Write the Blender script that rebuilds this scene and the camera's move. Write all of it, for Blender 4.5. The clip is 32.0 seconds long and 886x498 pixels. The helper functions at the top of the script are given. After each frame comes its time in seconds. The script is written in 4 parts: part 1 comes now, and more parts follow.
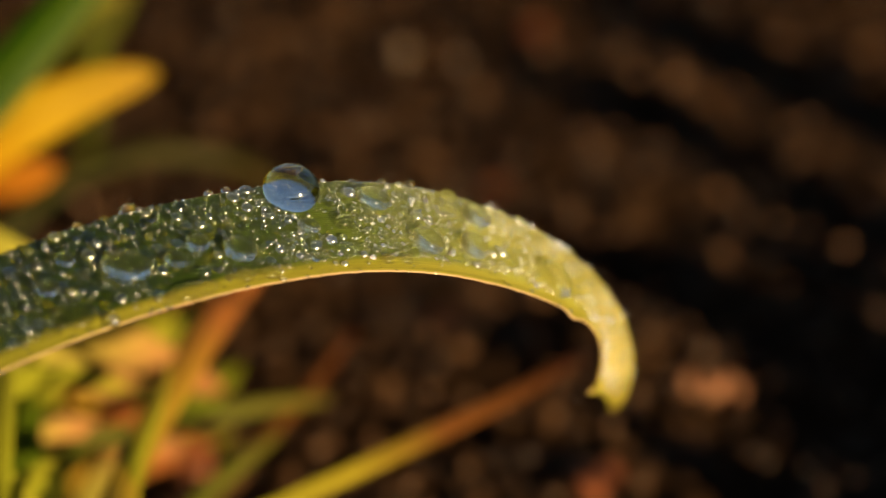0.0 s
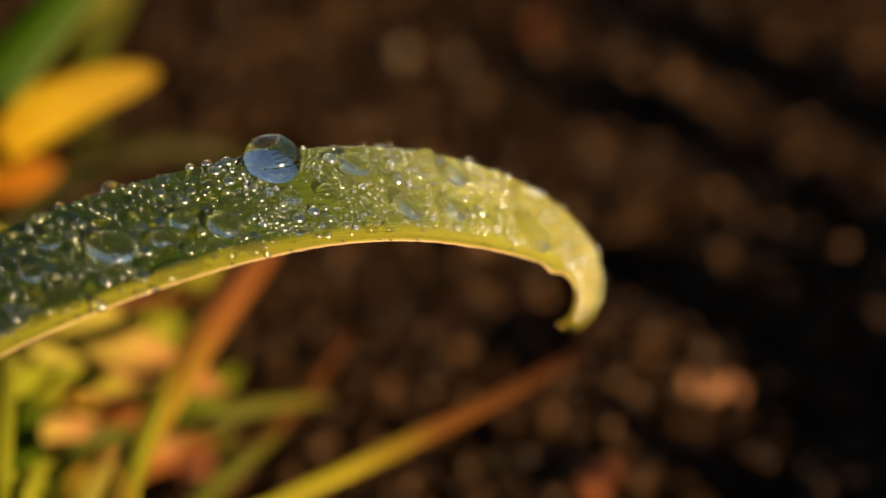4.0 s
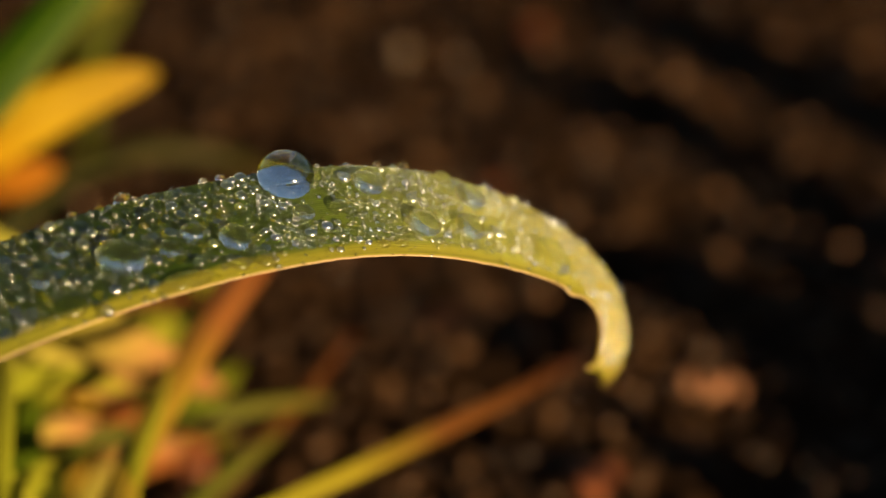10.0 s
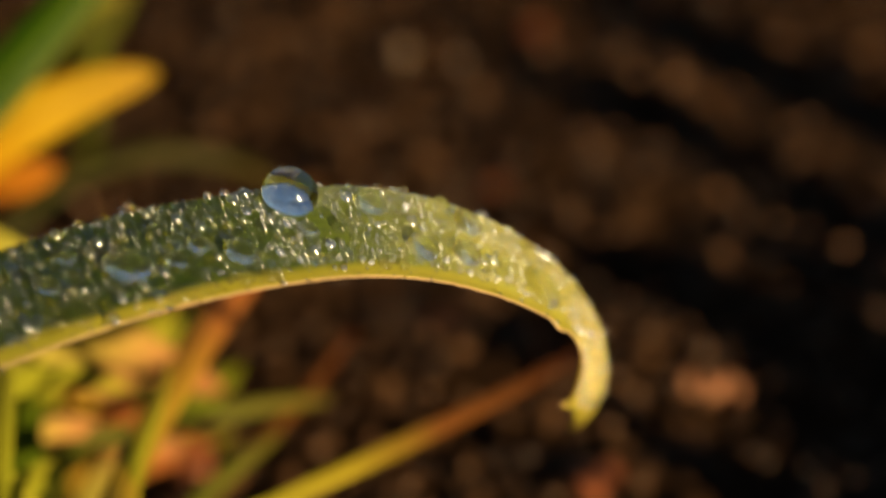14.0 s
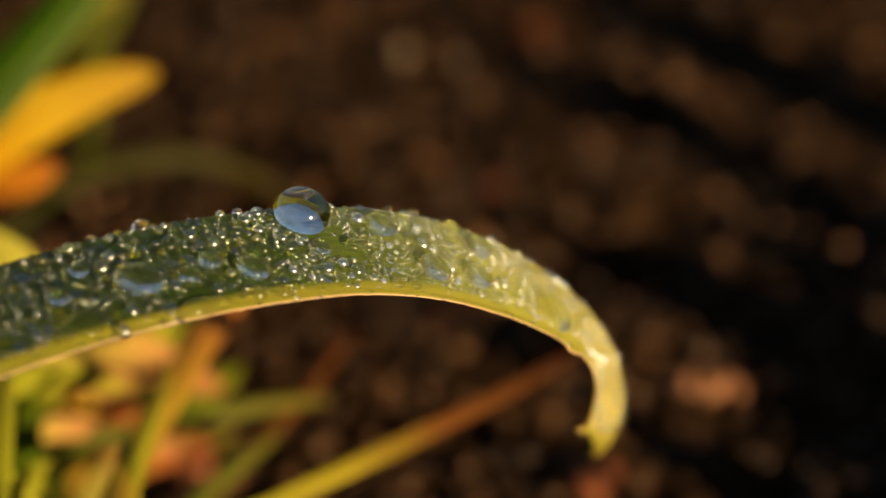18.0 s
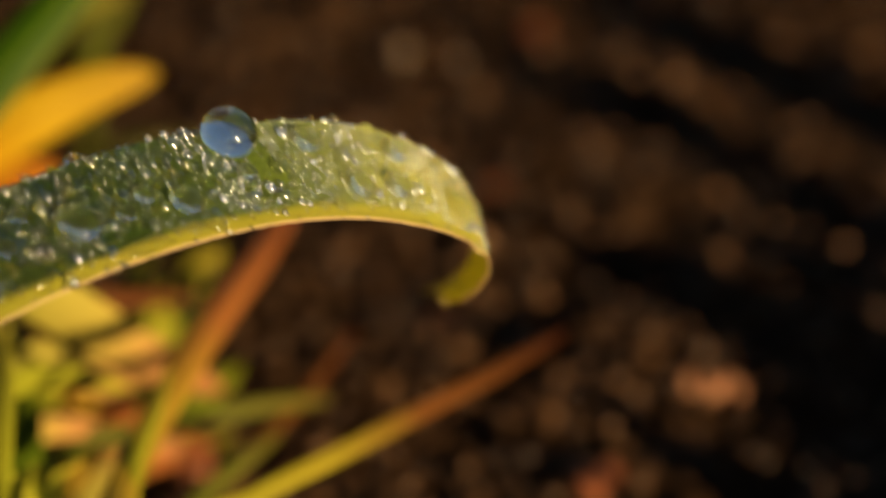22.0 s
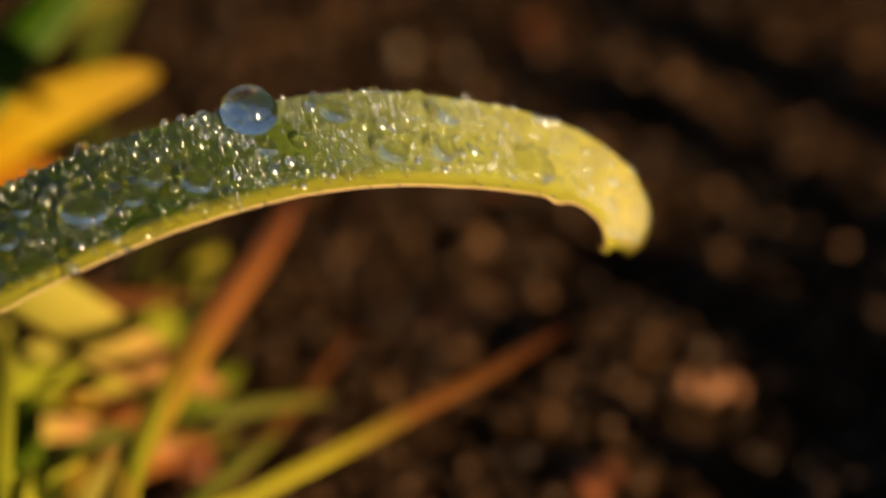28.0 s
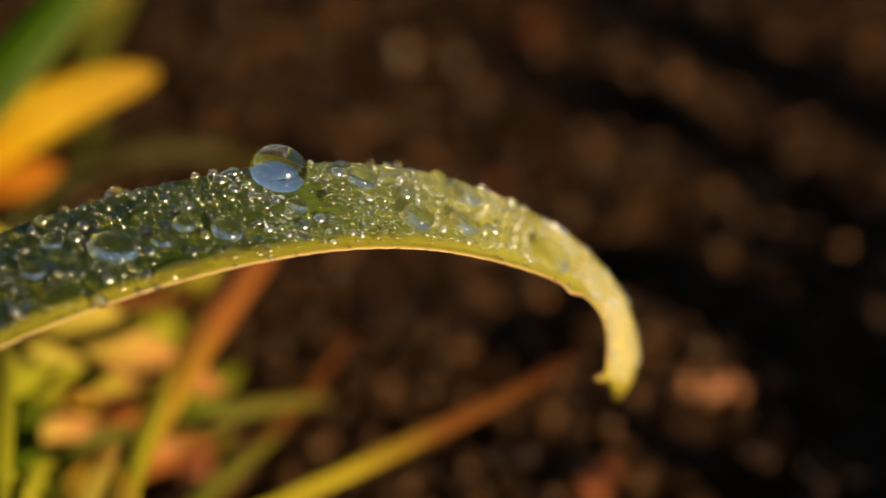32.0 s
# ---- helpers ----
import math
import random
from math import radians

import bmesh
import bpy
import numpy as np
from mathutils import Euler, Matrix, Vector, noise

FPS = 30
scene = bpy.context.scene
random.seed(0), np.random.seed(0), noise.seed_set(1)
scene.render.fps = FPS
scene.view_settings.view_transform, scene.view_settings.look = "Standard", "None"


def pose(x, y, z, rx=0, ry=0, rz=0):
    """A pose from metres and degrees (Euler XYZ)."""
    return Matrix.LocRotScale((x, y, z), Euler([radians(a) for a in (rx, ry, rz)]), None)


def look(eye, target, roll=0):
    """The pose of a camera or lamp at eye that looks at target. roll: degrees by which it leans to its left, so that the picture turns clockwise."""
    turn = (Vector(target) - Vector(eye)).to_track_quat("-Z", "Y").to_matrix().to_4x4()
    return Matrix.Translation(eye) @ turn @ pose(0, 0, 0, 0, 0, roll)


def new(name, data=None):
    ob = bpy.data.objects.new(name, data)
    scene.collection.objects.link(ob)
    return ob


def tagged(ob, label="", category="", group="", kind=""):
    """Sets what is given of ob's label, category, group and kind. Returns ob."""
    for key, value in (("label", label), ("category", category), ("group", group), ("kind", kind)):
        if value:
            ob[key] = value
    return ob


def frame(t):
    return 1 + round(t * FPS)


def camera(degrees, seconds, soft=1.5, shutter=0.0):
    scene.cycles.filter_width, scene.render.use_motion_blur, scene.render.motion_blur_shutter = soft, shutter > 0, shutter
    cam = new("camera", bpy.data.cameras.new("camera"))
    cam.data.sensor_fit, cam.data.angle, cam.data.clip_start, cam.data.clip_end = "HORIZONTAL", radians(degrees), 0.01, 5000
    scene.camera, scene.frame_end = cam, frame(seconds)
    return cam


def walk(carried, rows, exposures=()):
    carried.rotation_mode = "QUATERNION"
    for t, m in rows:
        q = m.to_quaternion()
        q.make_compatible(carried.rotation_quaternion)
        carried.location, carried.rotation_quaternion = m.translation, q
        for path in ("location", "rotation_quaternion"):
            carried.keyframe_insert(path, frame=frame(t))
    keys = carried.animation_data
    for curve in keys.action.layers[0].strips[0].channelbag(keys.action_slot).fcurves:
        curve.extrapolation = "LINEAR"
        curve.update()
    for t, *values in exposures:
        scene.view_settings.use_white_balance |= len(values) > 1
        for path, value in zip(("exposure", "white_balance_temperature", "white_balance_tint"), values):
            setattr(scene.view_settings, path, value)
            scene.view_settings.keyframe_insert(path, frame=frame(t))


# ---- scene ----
# Macro view of a dewy leaf over wet soil. The view looks 30 degrees down;
# the focus lies 0.33 m from the lens, H above the ground.
H = 0.065
FOCUS = 0.33
PITCH = radians(30)
RIGHT = Vector((1, 0, 0))
UP = Vector((0, math.sin(PITCH), math.cos(PITCH)))
TOWARD = Vector((0, -math.cos(PITCH), math.sin(PITCH)))
CENTRE = Vector((0, 0, H))
EYE = CENTRE + TOWARD * FOCUS
MM = 0.001

cam = camera(10.86, 32.0, soft=1.5, shutter=0.8)
cam.data.dof.use_dof = True
cam.data.dof.focus_distance = FOCUS
cam.data.dof.aperture_fstop = 19.5
walk(cam, [(0, look(EYE, CENTRE)), (32, look(EYE, CENTRE))], exposures=[(0, 1.8, 7600, 12), (32, 1.8, 7600, 12)])


def spot(u, v, w):
    """World place from millimetres right, up (both at the focus) and beyond the focus."""
    k = 1 + w * MM / FOCUS
    return CENTRE + (RIGHT * u + UP * v) * (k * MM) - TOWARD * (w * MM)


def floor_spot(u, v, z=0.0):
    """Where the sight line through (u, v) at the focus meets the height z."""
    way = CENTRE + (RIGHT * u + UP * v) * MM - EYE
    return EYE + way * ((z - EYE.z) / way.z)


# ---- light ----
SUN = Vector((0.69, -0.695, 0.195)).normalized()
world = bpy.data.worlds.new("sky")
scene.world = world
world.use_nodes = True
wn = world.node_tree.nodes
sky = wn.new("ShaderNodeTexSky")
sky.sky_type = "NISHITA"
sky.sun_disc = False
sky.dust_density = 0.3
sky.ozone_density = 3.0
sky.sun_elevation = math.asin(SUN.z)
sky.sun_rotation = math.atan2(SUN.x, SUN.y)
wn["Background"].inputs[1].default_value = 0.037
world.node_tree.links.new(sky.outputs[0], wn["Background"].inputs[0])

sun_data = bpy.data.lights.new("sun", "SUN")
sun_data.energy = 5.0
sun_data.angle = radians(0.53)
sun_data.color = (1.0, 0.84, 0.51)
sun = new("sun", sun_data)
sun.matrix_world = look(SUN, (0, 0, 0))


# ---- materials ----
def material(name):
    m = bpy.data.materials.new(name)
    m.use_nodes = True
    m.node_tree.nodes.clear()
    return m, m.node_tree.nodes, m.node_tree.links


def ramp(nodes, stops):
    r = nodes.new("ShaderNodeValToRGB")
    els = r.color_ramp.elements
    els[0].position, els[0].color = stops[0][0], (*stops[0][1], 1)
    els[1].position, els[1].color = stops[-1][0], (*stops[-1][1], 1)
    for p, col in stops[1:-1]:
        e = els.new(p)
        e.color = (*col, 1)
    return r


def math_node(nodes, links, op, a, b):
    n = nodes.new("ShaderNodeMath")
    n.operation = op
    for i, v in enumerate((a, b)):
        if isinstance(v, (int, float)):
            n.inputs[i].default_value = v
        else:
            links.new(v, n.inputs[i])
    return n.outputs[0]


def mix_colour(nodes, links, fac, a, b, mode="MIX"):
    n = nodes.new("ShaderNodeMix")
    n.data_type, n.blend_type = "RGBA", mode
    for i, v in ((0, fac), (6, a), (7, b)):
        if isinstance(v, (int, float)):
            n.inputs[i].default_value = v
        elif isinstance(v, tuple):
            n.inputs[i].default_value = (*v, 1)
        else:
            links.new(v, n.inputs[i])
    return n.outputs[2]


def foliage(name, stops, through_light=0.45, gloss=0.35, veins=40.0, margin=None, spots=0.25):
    """Leaf tissue: colour along the blade (UV u), veins across it (UV v), light shining through."""
    m, nodes, links = material(name)
    uv = nodes.new("ShaderNodeUVMap")
    sep = nodes.new("ShaderNodeSeparateXYZ")
    links.new(uv.outputs[0], sep.inputs[0])
    wobble = nodes.new("ShaderNodeTexNoise")
    wobble.inputs["Scale"].default_value = 9.0
    wobble.inputs["Detail"].default_value = 5.0
    links.new(uv.outputs[0], wobble.inputs["Vector"])
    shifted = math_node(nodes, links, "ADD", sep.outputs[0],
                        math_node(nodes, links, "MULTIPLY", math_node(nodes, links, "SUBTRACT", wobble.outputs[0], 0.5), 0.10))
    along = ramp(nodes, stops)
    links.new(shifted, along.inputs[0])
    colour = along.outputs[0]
    if margin:
        edge = ramp(nodes, [(0.0, (1, 1, 1)), (margin[0] * 0.55, (0.9, 0.9, 0.9)), (margin[0], (0, 0, 0))])
        near = math_node(nodes, links, "ADD", sep.outputs[1],
                         math_node(nodes, links, "MULTIPLY", math_node(nodes, links, "SUBTRACT", wobble.outputs[0], 0.5), 0.12))
        links.new(near, edge.inputs[0])
        colour = mix_colour(nodes, links, edge.outputs[0], colour, margin[1])
        rim = ramp(nodes, [(0.0, (1, 1, 1)), (0.007, (1, 1, 1)), (0.018, (0, 0, 0))])
        links.new(sep.outputs[1], rim.inputs[0])
        colour = mix_colour(nodes, links, rim.outputs[0], colour, margin[2])
    # long veins
    stretch = nodes.new("ShaderNodeMapping")
    stretch.inputs["Scale"].default_value = (4.0, veins * 1.6, 1.0)
    links.new(uv.outputs[0], stretch.inputs[0])
    fine = nodes.new("ShaderNodeTexNoise")
    fine.inputs["Scale"].default_value = 1.0
    fine.inputs["Detail"].default_value = 3.0
    links.new(stretch.outputs[0], fine.inputs["Vector"])
    wave = nodes.new("ShaderNodeTexWave")
    wave.bands_direction = "Y"
    wave.inputs["Scale"].default_value = veins * 0.314
    wave.inputs["Distortion"].default_value = 0.6
    links.new(uv.outputs[0], wave.inputs["Vector"])
    streak = ramp(nodes, [(0.30, (0.62, 0.66, 0.60)), (0.70, (1.25, 1.22, 1.2))])
    links.new(fine.outputs[0], streak.inputs[0])
    colour = mix_colour(nodes, links, 0.5, colour, streak.outputs[0], "MULTIPLY")
    # mottled spots
    speck = nodes.new("ShaderNodeTexNoise")
    speck.inputs["Scale"].default_value = 38.0
    speck.inputs["Detail"].default_value = 4.0
    links.new(uv.outputs[0], speck.inputs["Vector"])
    sr = ramp(nodes, [(0.35, (0.55, 0.5, 0.45)), (0.5, (1, 1, 1))])
    links.new(speck.outputs[0], sr.inputs[0])
    colour = mix_colour(nodes, links, spots, colour, sr.outputs[0], "MULTIPLY")
    bump = nodes.new("ShaderNodeBump")
    bump.inputs["Strength"].default_value = 0.16
    bump.inputs["Distance"].default_value = 0.00006
    links.new(math_node(nodes, links, "ADD", wave.outputs[1], fine.outputs[0]), bump.inputs["Height"])
    body = nodes.new("ShaderNodeBsdfPrincipled")
    body.inputs["Roughness"].default_value = 0.42
    body.inputs["Specular IOR Level"].default_value = gloss
    links.new(colour, body.inputs["Base Color"])
    links.new(bump.outputs[0], body.inputs["Normal"])
    glow = nodes.new("ShaderNodeBsdfTranslucent")
    links.new(mix_colour(nodes, links, 1.0, colour, (1.25, 1.22, 0.95), "MULTIPLY"), glow.inputs[0])
    links.new(bump.outputs[0], glow.inputs["Normal"])
    mix = nodes.new("ShaderNodeMixShader")
    mix.inputs[0].default_value = through_light
    links.new(body.outputs[0], mix.inputs[1])
    links.new(glow.outputs[0], mix.inputs[2])
    out = nodes.new("ShaderNodeOutputMaterial")
    links.new(mix.outputs[0], out.inputs[0])
    return m


def water_material(name, clear, sun_tint, sparkle, shine):
    """Clear water: shares that pass straight through and that are scattered onward, yellow in place of focused
    sunlight; sparkle and shine are the gloss on its skin.
    """
    m, nodes, links = material(name)
    g = nodes.new("ShaderNodeBsdfGlass")
    g.inputs["IOR"].default_value = 1.333
    g.inputs["Roughness"].default_value = 0.0
    thin = nodes.new("ShaderNodeBsdfTransparent")
    body = nodes.new("ShaderNodeMixShader")
    body.inputs[0].default_value = clear
    links.new(g.outputs[0], body.inputs[1])
    links.new(thin.outputs[0], body.inputs[2])
    bead = nodes.new("ShaderNodeNewGeometry").outputs["Random Per Island"]
    # yellow tint painted in for the sunlight that a bead gathers
    sun_glow = nodes.new("ShaderNodeBsdfTranslucent")
    sun_glow.inputs[0].default_value = (0.85, 0.80, 0.03, 1)
    soft = nodes.new("ShaderNodeMixShader")
    links.new(math_node(nodes, links, "MULTIPLY", math_node(nodes, links, "POWER", bead, 3.0), sun_tint * 3.4), soft.inputs[0])
    links.new(body.outputs[0], soft.inputs[1])
    links.new(sun_glow.outputs[0], soft.inputs[2])
    skin = nodes.new("ShaderNodeBsdfGlossy")
    skin.inputs["Roughness"].default_value = shine
    mix = nodes.new("ShaderNodeMixShader")
    turned = math_node(nodes, links, "FRACT", math_node(nodes, links, "MULTIPLY", bead, 7.3), 0.0)
    links.new(math_node(nodes, links, "MULTIPLY", math_node(nodes, links, "POWER", turned, 2.0), sparkle * 2.6), mix.inputs[0])
    links.new(soft.outputs[0], mix.inputs[1])
    links.new(skin.outputs[0], mix.inputs[2])
    out = nodes.new("ShaderNodeOutputMaterial")
    links.new(mix.outputs[0], out.inputs[0])
    return m


def earth(name, dark, light, scale, rough=0.55, island=False, gloss=0.4):
    m, nodes, links = material(name)
    geo = nodes.new("ShaderNodeNewGeometry")
    big = nodes.new("ShaderNodeTexNoise")
    big.inputs["Scale"].default_value = scale
    big.inputs["Detail"].default_value = 6.0
    links.new(geo.outputs["Position"], big.inputs["Vector"])
    small = nodes.new("ShaderNodeTexNoise")
    small.inputs["Scale"].default_value = scale * 14
    small.inputs["Detail"].default_value = 3.0
    links.new(geo.outputs["Position"], small.inputs["Vector"])
    tone = big.outputs[0]
    if island:
        tone = math_node(nodes, links, "ADD", math_node(nodes, links, "MULTIPLY", geo.outputs["Random Per Island"], 0.55),
                         math_node(nodes, links, "MULTIPLY", tone, 0.45))
    stops = [(0.25, dark), (0.6, tuple((a + b) / 2 for a, b in zip(dark, light))), (0.85, light)]
    if island:
        stops = [(0.25, dark), (0.58, tuple(a * 0.75 + b * 0.25 for a, b in zip(dark, light))), (0.68, light), (0.76, tuple(1.4 * b for b in light)), (0.82, tuple(2.2 * b for b in light))]
    r = ramp(nodes, stops)
    links.new(tone, r.inputs[0])
    sr = ramp(nodes, [(0.3, (0.6, 0.6, 0.6)), (0.7, (1.2, 1.2, 1.2))])
    links.new(small.outputs[0], sr.inputs[0])
    colour = mix_colour(nodes, links, 0.7, r.outputs[0], sr.outputs[0], "MULTIPLY")
    bump = nodes.new("ShaderNodeBump")
    bump.inputs["Strength"].default_value = 0.6
    bump.inputs["Distance"].default_value = 0.0004
    links.new(small.outputs[0], bump.inputs["Height"])
    b = nodes.new("ShaderNodeBsdfPrincipled")
    b.inputs["Specular IOR Level"].default_value = gloss
    wet = ramp(nodes, [(0.35, (rough * 0.6,) * 3), (0.65, (min(1, rough * 1.4),) * 3)])
    links.new(big.outputs[0], wet.inputs[0])
    links.new(wet.outputs[0], b.inputs["Roughness"])
    links.new(colour, b.inputs["Base Color"])
    links.new(bump.outputs[0], b.inputs["Normal"])
    out = nodes.new("ShaderNodeOutputMaterial")
    links.new(b.outputs[0], out.inputs[0])
    return m


# green turning yellow; weaker light at the stalk end is in the colour too
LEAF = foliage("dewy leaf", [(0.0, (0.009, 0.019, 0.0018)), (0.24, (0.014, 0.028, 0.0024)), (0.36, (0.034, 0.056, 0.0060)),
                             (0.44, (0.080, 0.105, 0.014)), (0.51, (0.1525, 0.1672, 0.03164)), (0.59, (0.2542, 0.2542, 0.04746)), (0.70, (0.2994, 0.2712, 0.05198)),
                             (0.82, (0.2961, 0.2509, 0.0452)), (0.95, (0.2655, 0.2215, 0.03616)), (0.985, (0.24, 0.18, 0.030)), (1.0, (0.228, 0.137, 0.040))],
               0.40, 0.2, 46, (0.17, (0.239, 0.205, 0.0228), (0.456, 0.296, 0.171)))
UNDER = foliage("leaf underside", [(0.0, (0.0798, 0.125, 0.0171)), (0.30, (0.148, 0.194, 0.0228)), (0.42, (0.296, 0.319, 0.0684)), (0.58, (0.353, 0.342, 0.0798)),
                                   (0.82, (0.422, 0.376, 0.0285)), (0.93, (0.41, 0.342, 0.0228)), (0.985, (0.314, 0.228, 0.0228)), (1.0, (0.194, 0.114, 0.0342))],
                0.6, 0.15, 46)
WATER = water_material("water", 0.0, 0.03, 0.02, 0.08)
POOL = water_material("flat drops", 0.40, 0.12, 0.05, 0.11)
DEW = water_material("fine dew", 0.36, 0.07, 0.12, 0.19)
BEADS = water_material("dew beads", 0.30, 0.10, 0.08, 0.175)
GREEN = foliage("green blade", [(0.0, (0.08143, 0.1088, 0.008143)), (0.6, (0.07463, 0.1088, 0.008143)), (1.0, (0.1632, 0.1632, 0.0136))], 0.55, 0.03, 18)
PALE = foliage("pale blade", [(0.0, (0.205, 0.205, 0.0171)), (0.6, (0.251, 0.234, 0.0228)), (1.0, (0.285, 0.217, 0.0285))], 0.6, 0.03, 18)
OLIVE = foliage("olive blade", [(0.0, (0.04976, 0.05335, 0.007114)), (0.6, (0.07114, 0.06755, 0.01069)), (1.0, (0.08502, 0.06045, 0.01069))], 0.4, 0.03, 18)
AUTUMN = foliage("yellow to brown blade", [(0.0, (0.2189, 0.1534, 0.0171)), (0.35, (0.2778, 0.159, 0.0199)), (0.55, (0.2629, 0.08978, 0.0228)),
                                           (1.0, (0.194, 0.0513, 0.0199))], 0.5, 0.03, 16)
RUSSET = foliage("russet blade", [(0.0, (0.0852, 0.0445, 0.0103)), (0.5, (0.0822, 0.0274, 0.00684)), (1.0, (0.0684, 0.0171, 0.00513))], 0.4, 0.03, 16)
MEADOW = foliage("yellow green to brown blade", [(0.0, (0.1963, 0.1846, 0.01729)), (0.3, (0.216, 0.162, 0.01795)), (0.5, (0.1102, 0.03845, 0.01053)),
                                                   (1.0, (0.03521, 0.00828, 0.003521))], 0.5, 0.03, 16)
AMBER = foliage("amber leaf", [(0.0, (0.311, 0.136, 0.00602)), (0.5, (0.301, 0.18, 0.0125)), (1.0, (0.231, 0.13, 0.015))], 0.45, 0.03, 14)
ORANGE = foliage("orange leaf", [(0.0, (0.342, 0.114, 0.00855)), (1.0, (0.353, 0.125, 0.0171))], 0.55, 0.03, 14)
PINK = foliage("yellow to pink blade", [(0.0, (0.246, 0.224, 0.0336)), (0.45, (0.302, 0.224, 0.0448)), (0.7, (0.314, 0.146, 0.0504)),
                                        (1.0, (0.235, 0.0896, 0.0336))], 0.5, 0.03, 16)
# olive brown, with the shade on these blades put into the colour
SHADED_OLIVE = foliage("brown olive blade darkened for shade", [(0.0, (0.0209, 0.0224, 0.00359)), (0.6, (0.0224, 0.0185, 0.00359)), (1.0, (0.0209, 0.0134, 0.00359))], 0.35, 0.03, 16)
EDGED = foliage("green blade with a pale edge", [(0.0, (0.012, 0.030, 0.002)), (0.6, (0.014, 0.036, 0.002)), (1.0, (0.020, 0.040, 0.003))], 0.35, 0.03, 18,
                (0.13, (0.085, 0.090, 0.011), (0.085, 0.090, 0.011)))
SOIL = earth("wet soil", (0.0109, 0.00508, 0.00255), (0.0364, 0.0171, 0.00799), 160, 0.9, gloss=0.0)
CLOD = earth("soil crumbs", (0.0095, 0.0046, 0.0023), (0.041, 0.0188, 0.009), 220, 0.7, True, 0.01)
STICK = earth("dry twig", (0.109, 0.0436, 0.0227), (0.185, 0.0797, 0.042), 300, 0.7, gloss=0.03)
LITTER = earth("red leaf crumb", (0.0937, 0.026, 0.0101), (0.202, 0.0577, 0.0231), 300, 0.7, gloss=0.05)
# the brightest grains are coloured pale in place of small sun glints
GRIT = earth("brown grit paled for glints", (0.0156, 0.00624, 0.0025), (0.106, 0.0501, 0.0238), 240, 0.35, True, 0.3)
# pale base colour stands in for the sun's glint on two wet stones
GLINT = earth("wet grain paled for a glint", (0.182, 0.103, 0.0513), (0.342, 0.205, 0.114), 300, 0.25, False, 0.6)


# ---- building helpers ----
def mesh_from(name, verts, faces, mat, smooth=True, uvs=None, normals=None):
    me = bpy.data.meshes.new(name)
    me.from_pydata([tuple(v) for v in verts], [], faces)
    me.materials.append(mat)
    if smooth:
        me.polygons.foreach_set("use_smooth", [True] * len(me.polygons))
    if uvs is not None:
        layer = me.uv_layers.new(name="UVMap")
        idx = np.empty(len(me.loops), dtype=np.int32)
        me.loops.foreach_get("vertex_index", idx)
        layer.data.foreach_set("uv", np.asarray(uvs, dtype=np.float32)[idx].ravel())
    me.update()
    if normals is not None:
        me.normals_split_custom_set_from_vertices([tuple(n) for n in normals])
    return me


def curve_through(pts, n):
    """n + 1 places on a smooth line through pts."""
    pts = [Vector(p) for p in pts]
    ext = [pts[0] * 2 - pts[1]] + pts + [pts[-1] * 2 - pts[-2]]
    lens = [0.0]
    for a, b in zip(pts, pts[1:]):
        lens.append(lens[-1] + (b - a).length)
    out = []
    for k in range(n + 1):
        d = lens[-1] * k / n
        i = min(max(0, next((j for j in range(len(lens) - 1) if lens[j + 1] >= d), len(lens) - 2)), len(lens) - 2)
        t = (d - lens[i]) / max(1e-9, lens[i + 1] - lens[i])
        p0, p1, p2, p3 = ext[i:i + 4]
        out.append(0.5 * ((2 * p1) + (p2 - p0) * t + (2 * p0 - 5 * p1 + 4 * p2 - p3) * t * t + (3 * p1 - p0 - 3 * p2 + p3) * t ** 3))
    return out


def ribbon(pts, width, mat, name, n=36, m=6, keel=0.09, turn=0.0, start=0.55, full=0.35, tip=0.02, thick=0.00022, fold=0.0, lift_by=0.0):
    """A grass blade along pts: tapered, keeled, with thickness."""
    line = curve_through(pts, n)
    spans = [(b - a).length for a, b in zip(pts, pts[1:])]
    below = spans[0] / sum(spans) if len(pts) > 4 else 0.0
    verts, uvs, faces = [], [], []
    for i, p in enumerate(line):
        t = (line[min(i + 1, n)] - line[max(i - 1, 0)]).normalized()
        side = t.cross(p - EYE).normalized()
        side = Matrix.Rotation(radians(turn + fold * i / n), 3, t) @ side
        up = side.cross(t).normalized()
        x = i / n
        w = width * MM * (start + (1 - start) * min(1, x / full)) * (1 if x < 0.6 else max(tip, math.sqrt(max(0, 1 - ((x - 0.6) / 0.4) ** 2))))
        for s, off in ((1, 1), (-1, -1)):
            for j in range(m + 1):
                q = j / m
                lift = keel * w * (abs(q - 0.5) * 2) ** 1.4
                verts.append(p + side * ((q - 0.5) * w) + up * (lift + lift_by + off * thick / 2))
                uvs.append((max(0.0, (x - below) / (1 - below)), q))
    row = 2 * (m + 1)
    for i in range(n):
        a, b = i * row, (i + 1) * row
        for j in range(m):
            faces.append((a + j, b + j, b + j + 1, a + j + 1))
            c, d = a + m + 1, b + m + 1
            faces.append((c + j, c + j + 1, d + j + 1, d + j))
        faces.append((a, a + m + 1, b + m + 1, b))
        faces.append((a + m, b + m, b + 2 * m + 1, a + 2 * m + 1))
    faces.append(tuple(range(m + 1)) + tuple(range(2 * m + 1, m, -1)))
    e = n * row
    faces.append(tuple(e + k for k in range(m, -1, -1)) + tuple(e + k for k in range(m + 1, 2 * m + 2)))
    return mesh_from(name, verts, faces, mat, True, uvs)


